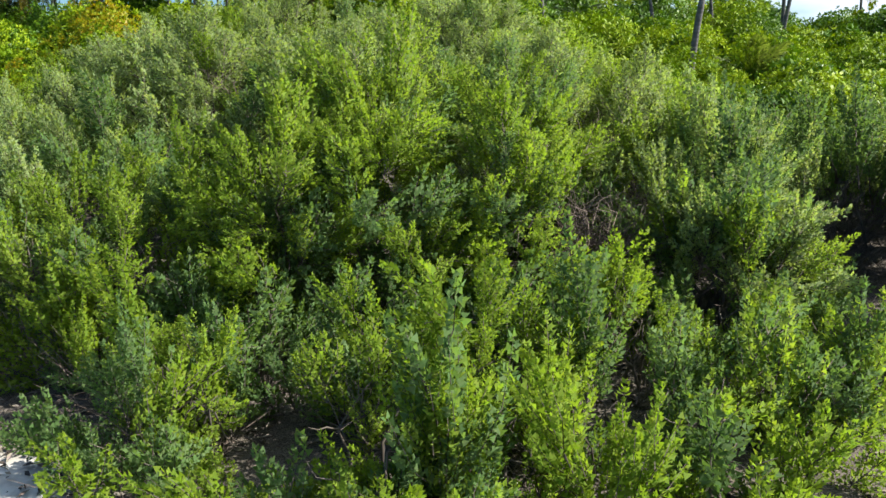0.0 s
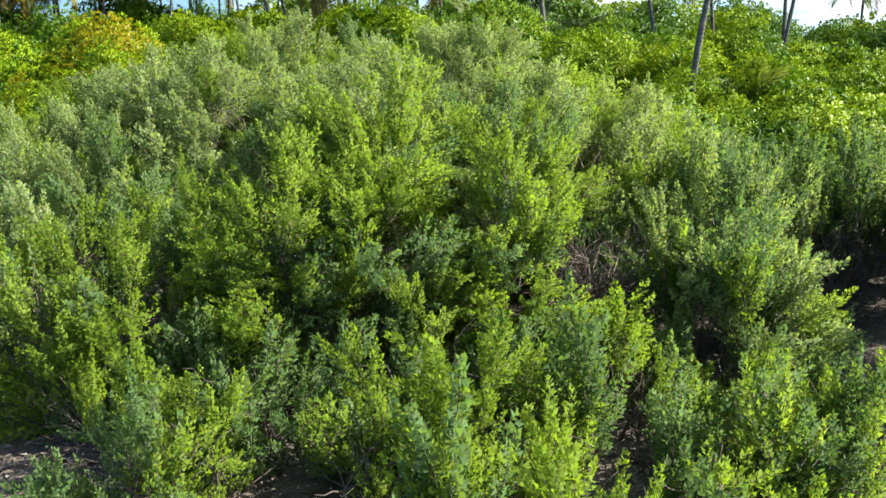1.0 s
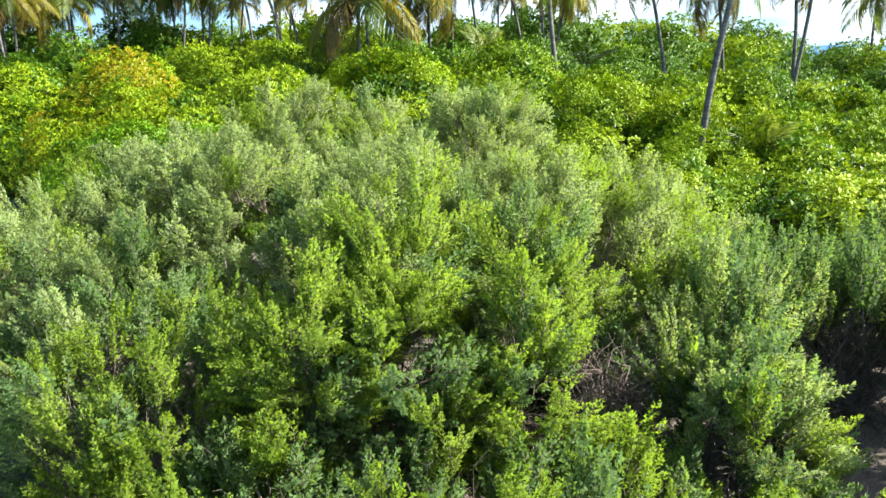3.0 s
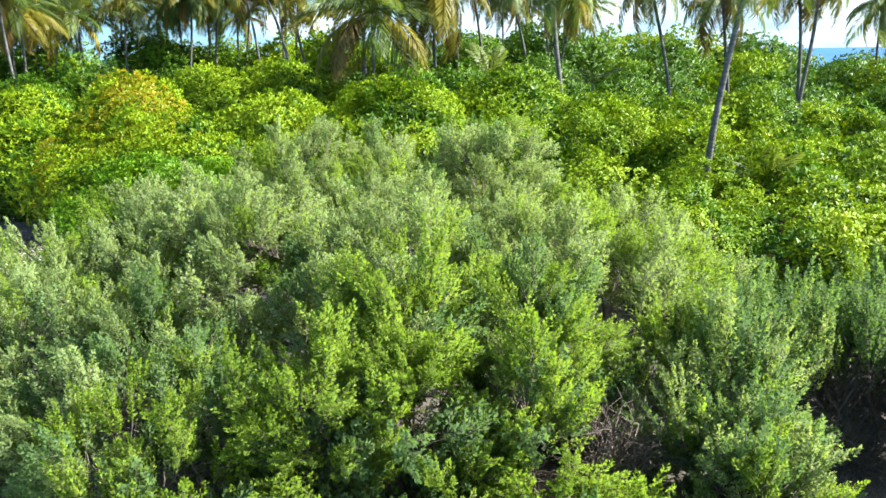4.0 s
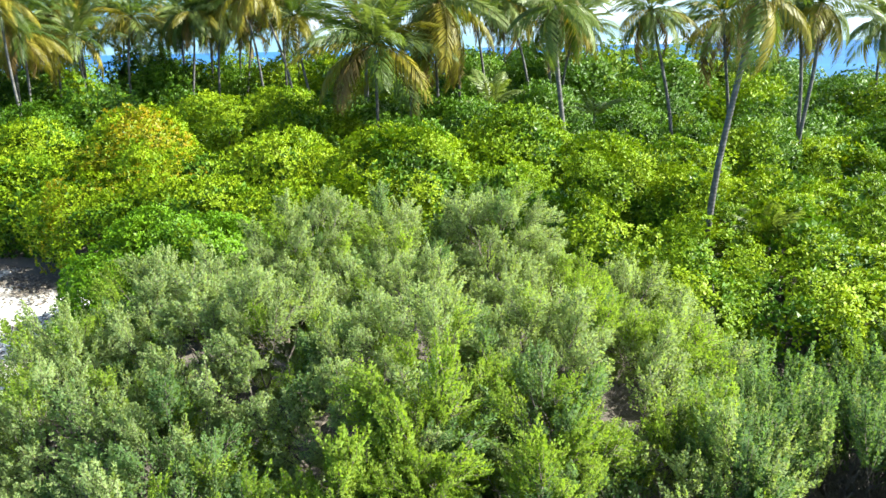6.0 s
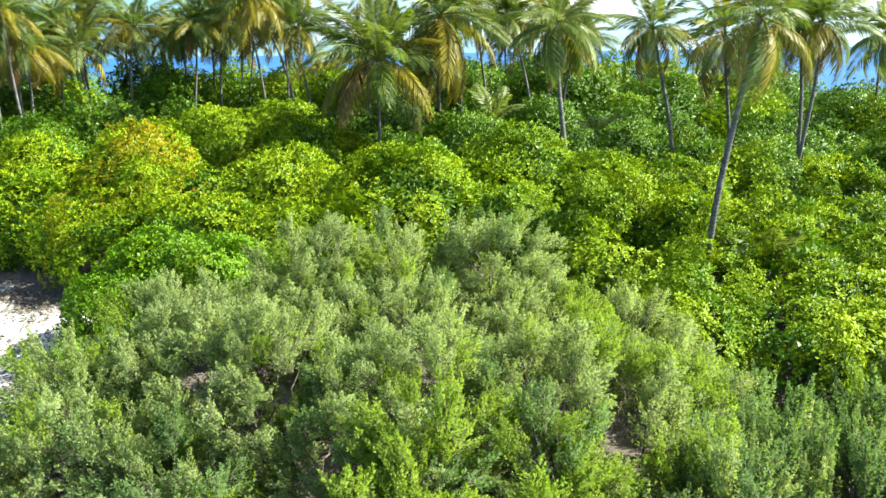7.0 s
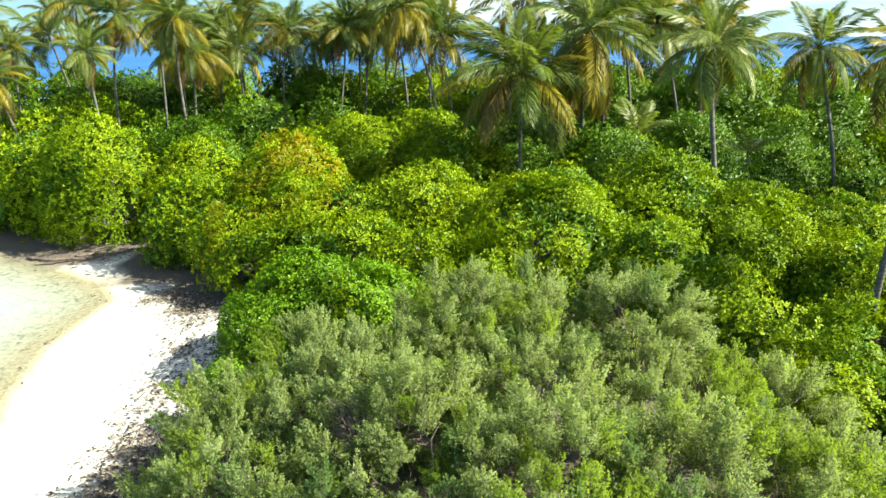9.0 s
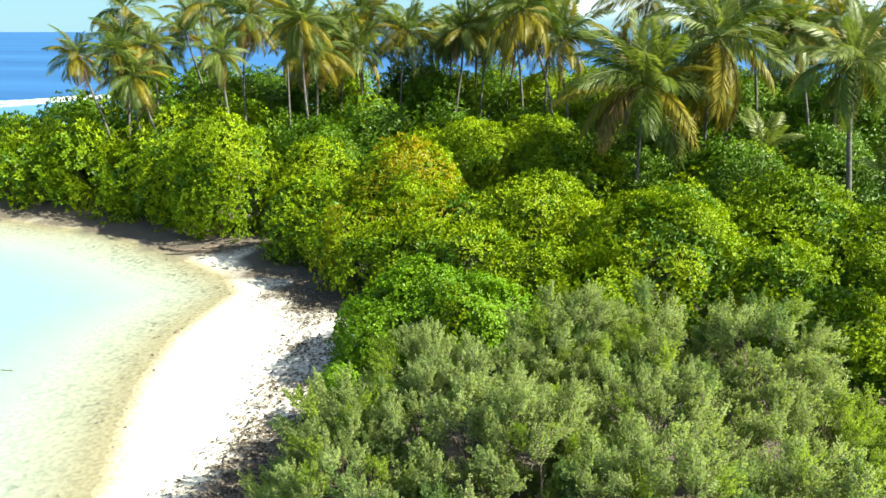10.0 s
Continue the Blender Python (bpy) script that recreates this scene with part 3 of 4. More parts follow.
# hollows in the thicket's face: x, y, z, radius
GAPS = [(1.25, 6.2, 1.5, 0.5), (1.35, 6.5, 1.9, 0.3), (1.75, 6.7, 1.5, 0.5), (0.0, 6.1, 2.3, 0.22), (0.0, 6.0, 1.9, 0.26), (0.0, 6.5, 2.5, 0.24), (0.05, 6.9, 2.6, 0.22), (0.0, 6.5, 2.0, 0.3), (-0.7, 5.6, 1.05, 0.28),
        (-2.6, 5.7, 1.2, 0.35), (4.1, 6.3, 1.2, 0.45), (4.25, 6.9, 1.0, 0.65), (-1.7, 7.2, 2.4, 0.3), (-3.2, 6.6, 1.5, 0.3), (-1.0, 4.1, 0.6, 0.4),
        (-0.97, 6.0, 2.0, 0.2), (-1.0, 5.9, 1.6, 0.2), (-1.9, 6.2, 1.9, 0.25), (-0.7, 5.5, 1.5, 0.25), (0.5, 5.6, 1.4, 0.22), (-2.9, 6.2, 1.6, 0.35), (1.9, 5.3, 1.2, 0.25),
        (3.45, 6.0, 0.7, 0.55), (3.75, 6.6, 0.9, 0.7), (4.1, 7.3, 0.9, 0.75), (3.7, 6.5, 1.5, 0.35), (3.9, 6.9, 1.1, 0.75), (1.5, 6.1, 1.2, 0.45), (1.4, 6.45, 1.4, 0.5), (1.1, 6.6, 1.1, 0.5), (1.12, 3.65, 0.85, 0.32), (1.85, 6.3, 1.05, 0.35),
        (0.32, 4.6, 1.0, 0.25), (0.35, 3.95, 0.8, 0.22), (-0.95, 5.5, 1.1, 0.3), (-1.45, 5.7, 1.1, 0.3), (-0.65, 5.1, 0.95, 0.25), (-2.3, 6.1, 1.25, 0.3),
        (-2.2, 4.5, 0.7, 0.3), (-2.75, 4.6, 0.6, 0.4), (-2.75, 6.9, 2.5, 0.3), (-3.9, 6.9, 2.1, 0.28), (-0.18, 6.4, 2.5, 0.25)]


def free_of_gaps(p):
    keep = np.ones(len(p), bool)
    for x, y, z, r in GAPS:
        keep &= np.linalg.norm(p - (x, y, z), axis=-1) > r
    return keep


def stems(shrub, c, r, base, seed, count, thick=0.03):
    """Crooked stems that fork from the root to the leafy shell."""
    g = np.random.default_rng(seed)
    for k in range(count):
        soup = Soup()
        az, el = g.uniform(0, 2 * np.pi), g.uniform(0.2, 1.35)
        tip = np.array((np.cos(az) * np.cos(el) * r[0], np.sin(az) * np.cos(el) * r[1], c[2] - base + np.sin(el) * r[2])) * 0.8
        root = np.array((g.normal(0, 0.12), g.normal(0, 0.12), -0.05))
        t = np.linspace(0, 1, 7)[:, None]
        line = root + (tip - root) * t + np.array((0, 0, 0.35)) * np.sin(np.pi * t) + g.normal(0, 0.045, (7, 3)) * np.sin(np.pi * t)
        soup.tube(line, np.linspace(thick, thick * 0.3, 7), 5)
        for f in range(2):
            i = g.integers(2, 5)
            end = line[i] + unit(line[i] - root + g.normal(0, 0.5, 3)) * g.uniform(0.15, 0.4)
            fork = line[i] + (end - line[i]) * np.linspace(0, 1, 4)[:, None] + g.normal(0, 0.02, (4, 3))
            fork[0] = line[i]
            soup.tube(fork, np.linspace(thick * 0.5, thick * 0.15, 4), 4)
        part("stem", soup.mesh("stem", TWIG, True), shrub)


def beach_shrub(i, mix, style, spacing, label, group, floor=-0.45, spikes=0.0, gully=0.9, inner=1.9):
    """One shrub: stems and a shell of leafy branches. mix: shares of grey, lime and deep green branches."""
    c, r, base = LOBES[i]
    shrub = tagged(new("beach_shrub"), label, "shrub", group)
    shrub.location = (c[0], c[1], base)
    root = np.array(shrub.location)
    g = np.random.default_rng(100 + i)
    stems(shrub, c, r, base, 300 + i, 4 if r[0] > 0.75 else 3, 0.028 if r[0] > 0.75 else 0.014)
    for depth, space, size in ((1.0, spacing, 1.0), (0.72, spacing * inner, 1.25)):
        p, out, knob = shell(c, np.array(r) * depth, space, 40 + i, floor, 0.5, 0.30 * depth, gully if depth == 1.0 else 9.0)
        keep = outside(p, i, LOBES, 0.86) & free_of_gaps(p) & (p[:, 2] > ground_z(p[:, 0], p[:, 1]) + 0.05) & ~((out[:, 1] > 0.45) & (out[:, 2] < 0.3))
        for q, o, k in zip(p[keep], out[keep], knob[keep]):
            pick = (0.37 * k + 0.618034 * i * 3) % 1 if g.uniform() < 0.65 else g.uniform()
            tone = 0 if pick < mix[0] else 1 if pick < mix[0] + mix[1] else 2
            # inner branches take the deep tone: the shrub's inner shade as leaf colour
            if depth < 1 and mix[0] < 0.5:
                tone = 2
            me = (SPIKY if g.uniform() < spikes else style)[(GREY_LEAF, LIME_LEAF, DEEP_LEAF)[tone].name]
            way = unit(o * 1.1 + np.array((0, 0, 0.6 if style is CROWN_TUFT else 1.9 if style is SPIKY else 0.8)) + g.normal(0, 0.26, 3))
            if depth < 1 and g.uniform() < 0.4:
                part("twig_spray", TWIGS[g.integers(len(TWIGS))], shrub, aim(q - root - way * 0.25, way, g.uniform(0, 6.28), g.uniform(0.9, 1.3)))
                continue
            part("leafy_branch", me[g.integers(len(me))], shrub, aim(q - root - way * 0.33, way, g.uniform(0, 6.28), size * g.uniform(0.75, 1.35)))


# shares of grey, lime and deep green on the shrubs of the thicket's face
# deep green shares also colour in the shade between lit lime plumes
FACE_TONES = {0: (0.4, 0.3, 0.3), 1: (0.15, 0.4, 0.45), 2: (0.0, 1.0, 0.0), 3: (0.0, 1.0, 0.0), 4: (0.0, 0.3, 0.7), 5: (0.0, 0.9, 0.1), 6: (0.0, 0.85, 0.15),
              7: (0.4, 0.45, 0.15), 8: (0.0, 0.25, 0.75), 9: (0.0, 0.75, 0.25), 12: (0.0, 0.8, 0.2), 13: (0.1, 0.7, 0.2), 14: (0.0, 0.75, 0.25), 17: (0.0, 0.75, 0.25),
              19: (0.0, 0.75, 0.25), 10: (0.0, 0.85, 0.15), 15: (0.0, 0.8, 0.2), 16: (0.0, 0.8, 0.2), 18: (0.0, 0.8, 0.2), 20: (0.2, 0.5, 0.3), 21: (0.0, 0.85, 0.15), 23: (0.0, 0.9, 0.1), 24: (0.2, 0.6, 0.2), 25: (0.3, 0.3, 0.4), 26: (0.4, 0.2, 0.4)}
for i in range(len(CROWN)):
    beach_shrub(i, (0.76, 0.16, 0.08), CROWN_TUFT, 0.31, "dense grey-green small-leaved beach shrub in the crown of the thicket", "thicket shrubs")
for i in range(len(CROWN), len(CROWN) + len(FRONT)):
    tones = FACE_TONES.get(i - len(CROWN), (0.0, 0.72, 0.28))
    beach_shrub(i, tones, FINE, 0.25 if LOBES[i][1][0] < 0.6 else 0.29, "lime-green small-leaved beach shrub at the thicket's front", "thicket shrubs", -0.9, 0.12, 0.95, 1.3)
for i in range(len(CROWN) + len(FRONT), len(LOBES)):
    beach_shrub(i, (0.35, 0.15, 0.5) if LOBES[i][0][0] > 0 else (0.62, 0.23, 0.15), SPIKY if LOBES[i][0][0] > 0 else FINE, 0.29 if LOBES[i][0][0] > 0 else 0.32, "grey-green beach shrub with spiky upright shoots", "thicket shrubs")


def dead_brush(x, y, z, r, seed, count, mat=DRY_TWIG):
    """A tangle of leafless grey twigs."""
    g = np.random.default_rng(seed)
    brush = tagged(new("dead_brush"), "tangle of dead leafless grey-brown twigs in a hollow of the thicket", "dead brush", "dead brush")
    base = float(ground_z(np.array([x]), np.array([y]))[0])
    brush.location = (x, y, base)
    for k in range(count):
        soup = Soup()
        a = g.uniform(0, 6.28)
        end = np.array((math.cos(a) * r * g.uniform(0.3, 1), math.sin(a) * r * g.uniform(0.3, 1), z - base + r * g.uniform(-0.6, 0.7)))
        t = np.linspace(0, 1, 7)[:, None]
        line = end * t + g.normal(0, 0.05, (7, 3)) * t
        first = soup.tube(line, np.linspace(0.012, 0.003, 7), 4)
        for f in range(14):
            i = g.integers(2, 7)
            fork = line[i] + unit(g.normal(0, 1, 3) + (0, 0, 0.5)) * np.linspace(0, g.uniform(0.2, 0.5), 4)[:, None] + g.normal(0, 0.012, (4, 3))
            fork[0] = line[i]
            ring = first + 4 * i
            soup.tube(fork, np.linspace(0.004, 0.0015, 4), 3, (ring, ring + 1, ring + 2))
        part("twig", soup.mesh("twig", mat, True), brush)


dead_brush(1.4, 6.8, 1.25, 0.65, 51, 40)
dead_brush(1.25, 7.2, 1.0, 0.6, 57, 30, TWIG)
dead_brush(1.35, 6.35, 1.3, 0.45, 58, 30)
dead_brush(0.0, 6.5, 1.8, 0.3, 52, 5)
dead_brush(-0.7, 5.8, 0.9, 0.4, 53, 8)
dead_brush(3.9, 7.0, 1.0, 0.7, 54, 36, TWIG)
dead_brush(4.4, 7.9, 1.0, 0.7, 56, 44, TWIG)
dead_brush(-2.6, 5.9, 1.0, 0.4, 55, 7)


# ---------------------------------------------------------------- broad-leaved shrubs
def rosette_branch(seed, mat, rosettes=72, leaf=0.084, wide=0.6, kind="spoon"):
    """A branch end that carries rosettes of glossy spoon-shaped leaves."""
    r = np.random.default_rng(seed)
    soup = Soup()
    stub = soup.tube([(0, 0, -0.38), (0, 0, -0.32)], (0.014, 0.013), 3) + 3
    for k in range(rosettes):
        a, d = k * 2.4 + r.uniform(-0.3, 0.3), wide * np.sqrt((k + 0.5) / rosettes)
        c = np.array((np.cos(a) * d, np.sin(a) * d, r.uniform(-0.09, 0.10) - 0.34 * d * d))
        axis = unit(np.array((np.cos(a) * d, np.sin(a) * d, 0.75)) + r.normal(0, 0.22, 3))
        n = r.integers(6, 9)
        soup.add([c], [(stub - soup.n + k % 3, stub - soup.n + (k + 1) % 3, 0)])
        ang, ring = np.arange(n) * 2.4 + r.uniform(0, 6), np.linspace(0.22, 1.25, n)
        s = unit(np.cross(axis, (0.3, 0.8, 0.1)))
        out = np.cos(ang)[:, None] * s + np.sin(ang)[:, None] * np.cross(axis, s)
        way = unit(axis * np.cos(ring)[:, None] + out * np.sin(ring)[:, None] + r.normal(0, 0.1, (n, 3)))
        size = leaf * r.uniform(0.75, 1.15, n) * np.interp(ring, (0.2, 0.8), (0.65, 1.0))
        put = {"spoon": soup.broad_leaves, "plain": soup.small_leaves, "slim": soup.leaflets}[kind]
        put(c + way * 0.015, way, axis + r.normal(0, 0.15, (n, 3)), size, size * r.uniform(0.45, 0.6, n))
    return foliage_mesh("leafy_branch", soup, mat, lambda v: v + (0, 0, 0.95), 0.4)


def in_all_tones(branches):
    tones = {m.name: [recoloured(me, m) for me in branches] for m in (GRASS_LEAF, DARK_LEAF, GOLD_LEAF)}
    tones[BROAD_LEAF.name] = branches
    return tones


BROAD = in_all_tones([rosette_branch(60 + k, BROAD_LEAF) for k in range(7)])
MID_BROAD = in_all_tones([rosette_branch(80 + k, BROAD_LEAF, rosettes=60, leaf=0.094, kind="plain") for k in range(5)])
FAR_BROAD = in_all_tones([rosette_branch(85 + k, BROAD_LEAF, rosettes=70, leaf=0.094, kind="slim") for k in range(5)])
BACK_BROAD = in_all_tones([rosette_branch(90 + k, BROAD_LEAF, rosettes=64, leaf=0.09, kind="slim") for k in range(5)])
# dark-toned branches for the inside: shade between outer rosettes put into leaf colour
INNER_SHADE = [rosette_branch(97 + k, DARK_LEAF, rosettes=62, leaf=0.15, wide=0.75, kind="slim") for k in range(3)]

# x, y, radius, top: shrubs that can be told apart, by stretch of the island
NEAR_BUSHES = [(-6.5, 15.6, 1.45, 2.8), (-7.3, 14.7, 1.0, 2.3), (-5.2, 15.0, 1.3, 2.8), (-7.1, 12.3, 0.5, 1.6), (-4.4, 17.4, 1.5, 3.0), (-6.2, 18.6, 1.4, 3.0),
               (-1.7, 18.2, 1.9, 4.35), (-2.8, 16.4, 1.2, 3.2), (0.8, 18.2, 1.5, 3.5), (1.8, 16.2, 1.4, 3.1), (2.8, 15.0, 1.3, 2.8)]
EAST_BUSHES = [(3.8, 13.2, 1.2, 2.5), (5.2, 12.8, 1.2, 2.5), (6.4, 13.4, 1.3, 2.5), (8.0, 13.0, 1.3, 2.4), (4.4, 14.8, 1.3, 2.7), (6.4, 15.0, 1.4, 2.9),
               (8.2, 15.4, 1.5, 2.9), (7.2, 18.0, 1.6, 3.0), (9.4, 18.4, 1.6, 2.8), (5.2, 17.6, 1.4, 3.2), (3.4, 18.6, 1.5, 3.5), (11.2, 17.0, 1.7, 2.8), (3.7, 12.0, 1.0, 2.4), (5.0, 11.2, 1.0, 2.3), (6.6, 11.7, 1.2, 2.3)]
MID_BUSHES = [(-5.3, 21.5, 1.8, 3.85), (-3.5, 20.6, 1.3, 3.4), (-1.4, 21.8, 1.4, 3.9), (1.4, 21.2, 1.8, 4.4), (3.6, 20.6, 1.5, 3.7), (5.6, 20.4, 1.6, 3.6),
              (8.0, 21.8, 1.7, 3.7), (10.6, 21.6, 1.7, 3.4), (-7.6, 21.0, 1.5, 3.3), (-8.2, 19.2, 1.4, 2.9), (0.0, 20.0, 1.1, 3.5), (13.0, 20.0, 1.8, 3.2)]
WEST_BUSHES = [(-10.5, 24.1, 2.0, 4.25), (-9.3, 22.2, 1.6, 3.5), (-10.7, 20.8, 1.4, 2.8), (-9.4, 19.4, 1.2, 2.4), (-13.5, 22.8, 1.4, 3.1), (-17.0, 29.4, 1.9, 4.2),
               (-18.5, 25.0, 1.9, 4.6), (-12.3, 22.3, 1.2, 2.8), (-14.8, 26.0, 1.6, 3.8), (-21.2, 25.8, 1.6, 3.8), (-23.6, 26.2, 1.6, 3.7), (-26.8, 26.8, 1.7, 3.9), (-30.0, 27.0, 1.7, 3.5), (-33.2, 28.0, 1.8, 3.4), (-36.6, 30.0, 1.8, 3.2)]
FAR_BUSHES = [(-16.7, 40.2, 2.3, 6.2), (-17.6, 36.8, 2.0, 4.5), (-9.4, 28.6, 2.0, 4.5), (9.6, 47.0, 2.8, 5.9), (12.6, 45.0, 2.6, 5.8), (6.6, 46.0, 2.4, 5.4), (16.2, 44.0, 2.6, 5.4),
              (-14.4, 38.6, 1.9, 5.4)]


def dome(x, y, r, top):
    base = float(ground_z(np.array([x]), np.array([y]))[0])
    rz = 0.56 * (top - base)
    return (x, y, top - rz - 0.1), (r * 0.95, r * 0.95, rz), base


DOMES = [dome(*row) for row in NEAR_BUSHES + EAST_BUSHES + MID_BUSHES + WEST_BUSHES + FAR_BUSHES]
TONES = ([GRASS_LEAF] * 4 + [BROAD_LEAF] * 34 + [GOLD_LEAF] + [BROAD_LEAF] * 4 + [DARK_LEAF] + [BROAD_LEAF] * 9 + [DARK_LEAF] + [BROAD_LEAF] * 5 + [DARK_LEAF] * 2)
# the rest of the island's scrub, shrub by shrub on a loose grid
g = np.random.default_rng(11)
for gy in np.arange(23.5, 56, 3.0):
    for gx in np.arange(-34, 36, 3.1):
        x, y = gx + g.uniform(-1, 1), gy + g.uniform(-1, 1)
        s = float(inland_of(np.array([x]), np.array([y]))[0])
        if s < 2.2 or min(math.hypot(x - c[0], y - c[1]) - 0.85 * r[0] for c, r, _ in DOMES) < 0.75:
            continue
        tall = 3.9 + 0.35 * math.sin(x * 0.7) + g.uniform(-0.4, 0.5) + (0.5 if x > 7 and y > 32 else 0) + (1.3 + 0.4 * math.sin(0.9 * x + y) if y > 36 and x < 7 else 0)
        tall -= 1.6 * max(0.0, 1 - s / 6) + 0.8 * min(1.0, max(0.0, (x / y - 0.25) / 0.25))
        DOMES.append(dome(x, y, g.uniform(1.5, 2.1), tall))
        # dark shares mix darker shrubs with palm shade painted into the leaf tone
        TONES.append(DARK_LEAF if g.uniform() < ((0.82 if y > 29 else 0.3) if x > 2 else 0.6 if y < 40 else 0.35) else BROAD_LEAF)


def cover_of(x, y):
    """1 under the shrubs, falling to 0 a good metre outside them."""
    best = np.full(np.shape(x), 9.0)
    for c, r, _ in LOBES + DOMES:
        best = np.minimum(best, np.hypot(x - c[0], y - c[1]) - 0.95 * r[0] - (-1.1 if c[0] < -1 and c[1] < 5.6 else 0.7 if c[0] > -3 and c[1] < 14 else 0.8 if -6.5 < c[0] < -5.5 and c[1] < 12 else 1.3 if c[0] > -6.5 and c[1] < 12 else -0.7 if c[0] < -4 and 12 < c[1] < 20 else 0.5 if c[0] < -8.5 and c[1] > 19 else 0))
    # a tongue of bare sand beside the thicket's foot
    best += 1.7 * np.exp(-((x + 3.0) / 0.8) ** 2 - ((y - 3.9) / 0.75) ** 2)
    return np.clip(1 - best / 2.0, 0, 1)


land = sheet("ground", ground_material(), rough_ground, inland_of, "inland", 241)
co = np.empty(len(land.data.vertices) * 3, np.float32)
land.data.vertices.foreach_get("co", co)
co = co.reshape(-1, 3)
land.data.attributes.new("under", "FLOAT", "POINT").data.foreach_set("value", cover_of(co[:, 0], co[:, 1]).astype(np.float32))
tagged(land, "white coral sand beach with brown leaf litter under shrubs", "ground", kind="structure")
tagged(sheet("water", water_material(), lambda x, y: 0 * x, lambda x, y: np.maximum(-inland_of(x, y), 0), "offshore", 161),
       "clear pale lagoon water turning to deep blue sea", "sea", kind="structure")



# shares of yellowing branches on the ageing shrub and on its neighbours
AGEING = {38: 0.7, 39: 0.35, 34: 0.25, 40: 0.2}


def broad_shrub(i, mat, label, group):
    c, r, base = DOMES[i]
    shrub = tagged(new("broad_leaved_shrub"), label, "shrub", group)
    shrub.location = (c[0], c[1], base)
    root = np.array(shrub.location)
    far = math.hypot(c[0], c[1])
    size = 1.0 if far < 19 else 1.15 if far < 25 else 1.4 if far < 34 else 2.0
    gi = np.random.default_rng(700 + i)
    seen = -1.25 * c[1] - 6 < c[0] < 0.62 * c[1] + 3
    size *= (1 if seen else 2.0) * min(1.0, max(0.6, r[0] / 1.1))
    stems(shrub, c, r, base, 900 + i, 3 if far < 24 else 1, 0.05)
    near = [j for j, (d, q, _) in enumerate(DOMES) if j != i and math.hypot(d[0] - c[0], d[1] - c[1]) < 4.5]
    low = -0.8 if c[0] < -7 else -0.5
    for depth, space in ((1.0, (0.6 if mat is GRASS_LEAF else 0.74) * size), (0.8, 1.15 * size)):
        p, out, _ = shell(c, np.array(r) * depth, space, 70 + i, low, 0.62, 0.2 * depth, (0.9 if far > 20 or c[0] > 2 else 0.82) if far < 26 and depth == 1.0 and mat is BROAD_LEAF else 9.0)
        keep = (p[:, 2] > base + 0.15) & ~((out[:, 1] > 0.4) & (out[:, 2] < 0.35))
        for j in near:
            keep &= (((p - DOMES[j][0]) / (np.array(DOMES[j][1]) * (0.9 if depth == 1.0 else 0.75))) ** 2).sum(-1) > 1
        for q, o in zip(p[keep], out[keep]):
            tone = mat
            if i in AGEING:
                tone = GOLD_LEAF if o[2] > -0.1 and gi.uniform() < AGEING[i] else BROAD_LEAF
            elif gi.uniform() < 0.05:
                tone = DARK_LEAF if mat is BROAD_LEAF else BROAD_LEAF
            way = unit(o + np.array((0, 0, 0.15)) + gi.normal(0, 0.1, 3))
            some = (BROAD if far < 16 else MID_BROAD if far < 20 else FAR_BROAD if far < 34 and seen else BACK_BROAD)[tone.name]
            # inner layer always in the dark tone, so gaps look shaded
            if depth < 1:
                some = INNER_SHADE
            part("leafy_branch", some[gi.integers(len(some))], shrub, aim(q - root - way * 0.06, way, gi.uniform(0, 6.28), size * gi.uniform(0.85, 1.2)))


LABELS = {BROAD_LEAF.name: "dome of glossy yellow-green broad-leaved coastal shrub", GRASS_LEAF.name: "fresh green broad-leaved shrub beside the sand",
          DARK_LEAF.name: "broad-leaved coastal shrub among palms in the dark green and shade tone", GOLD_LEAF.name: "broad-leaved shrub with yellow and orange ageing leaves"}
for i, mat in enumerate(TONES):
    broad_shrub(i, mat, LABELS[mat.name], "coastal scrub")


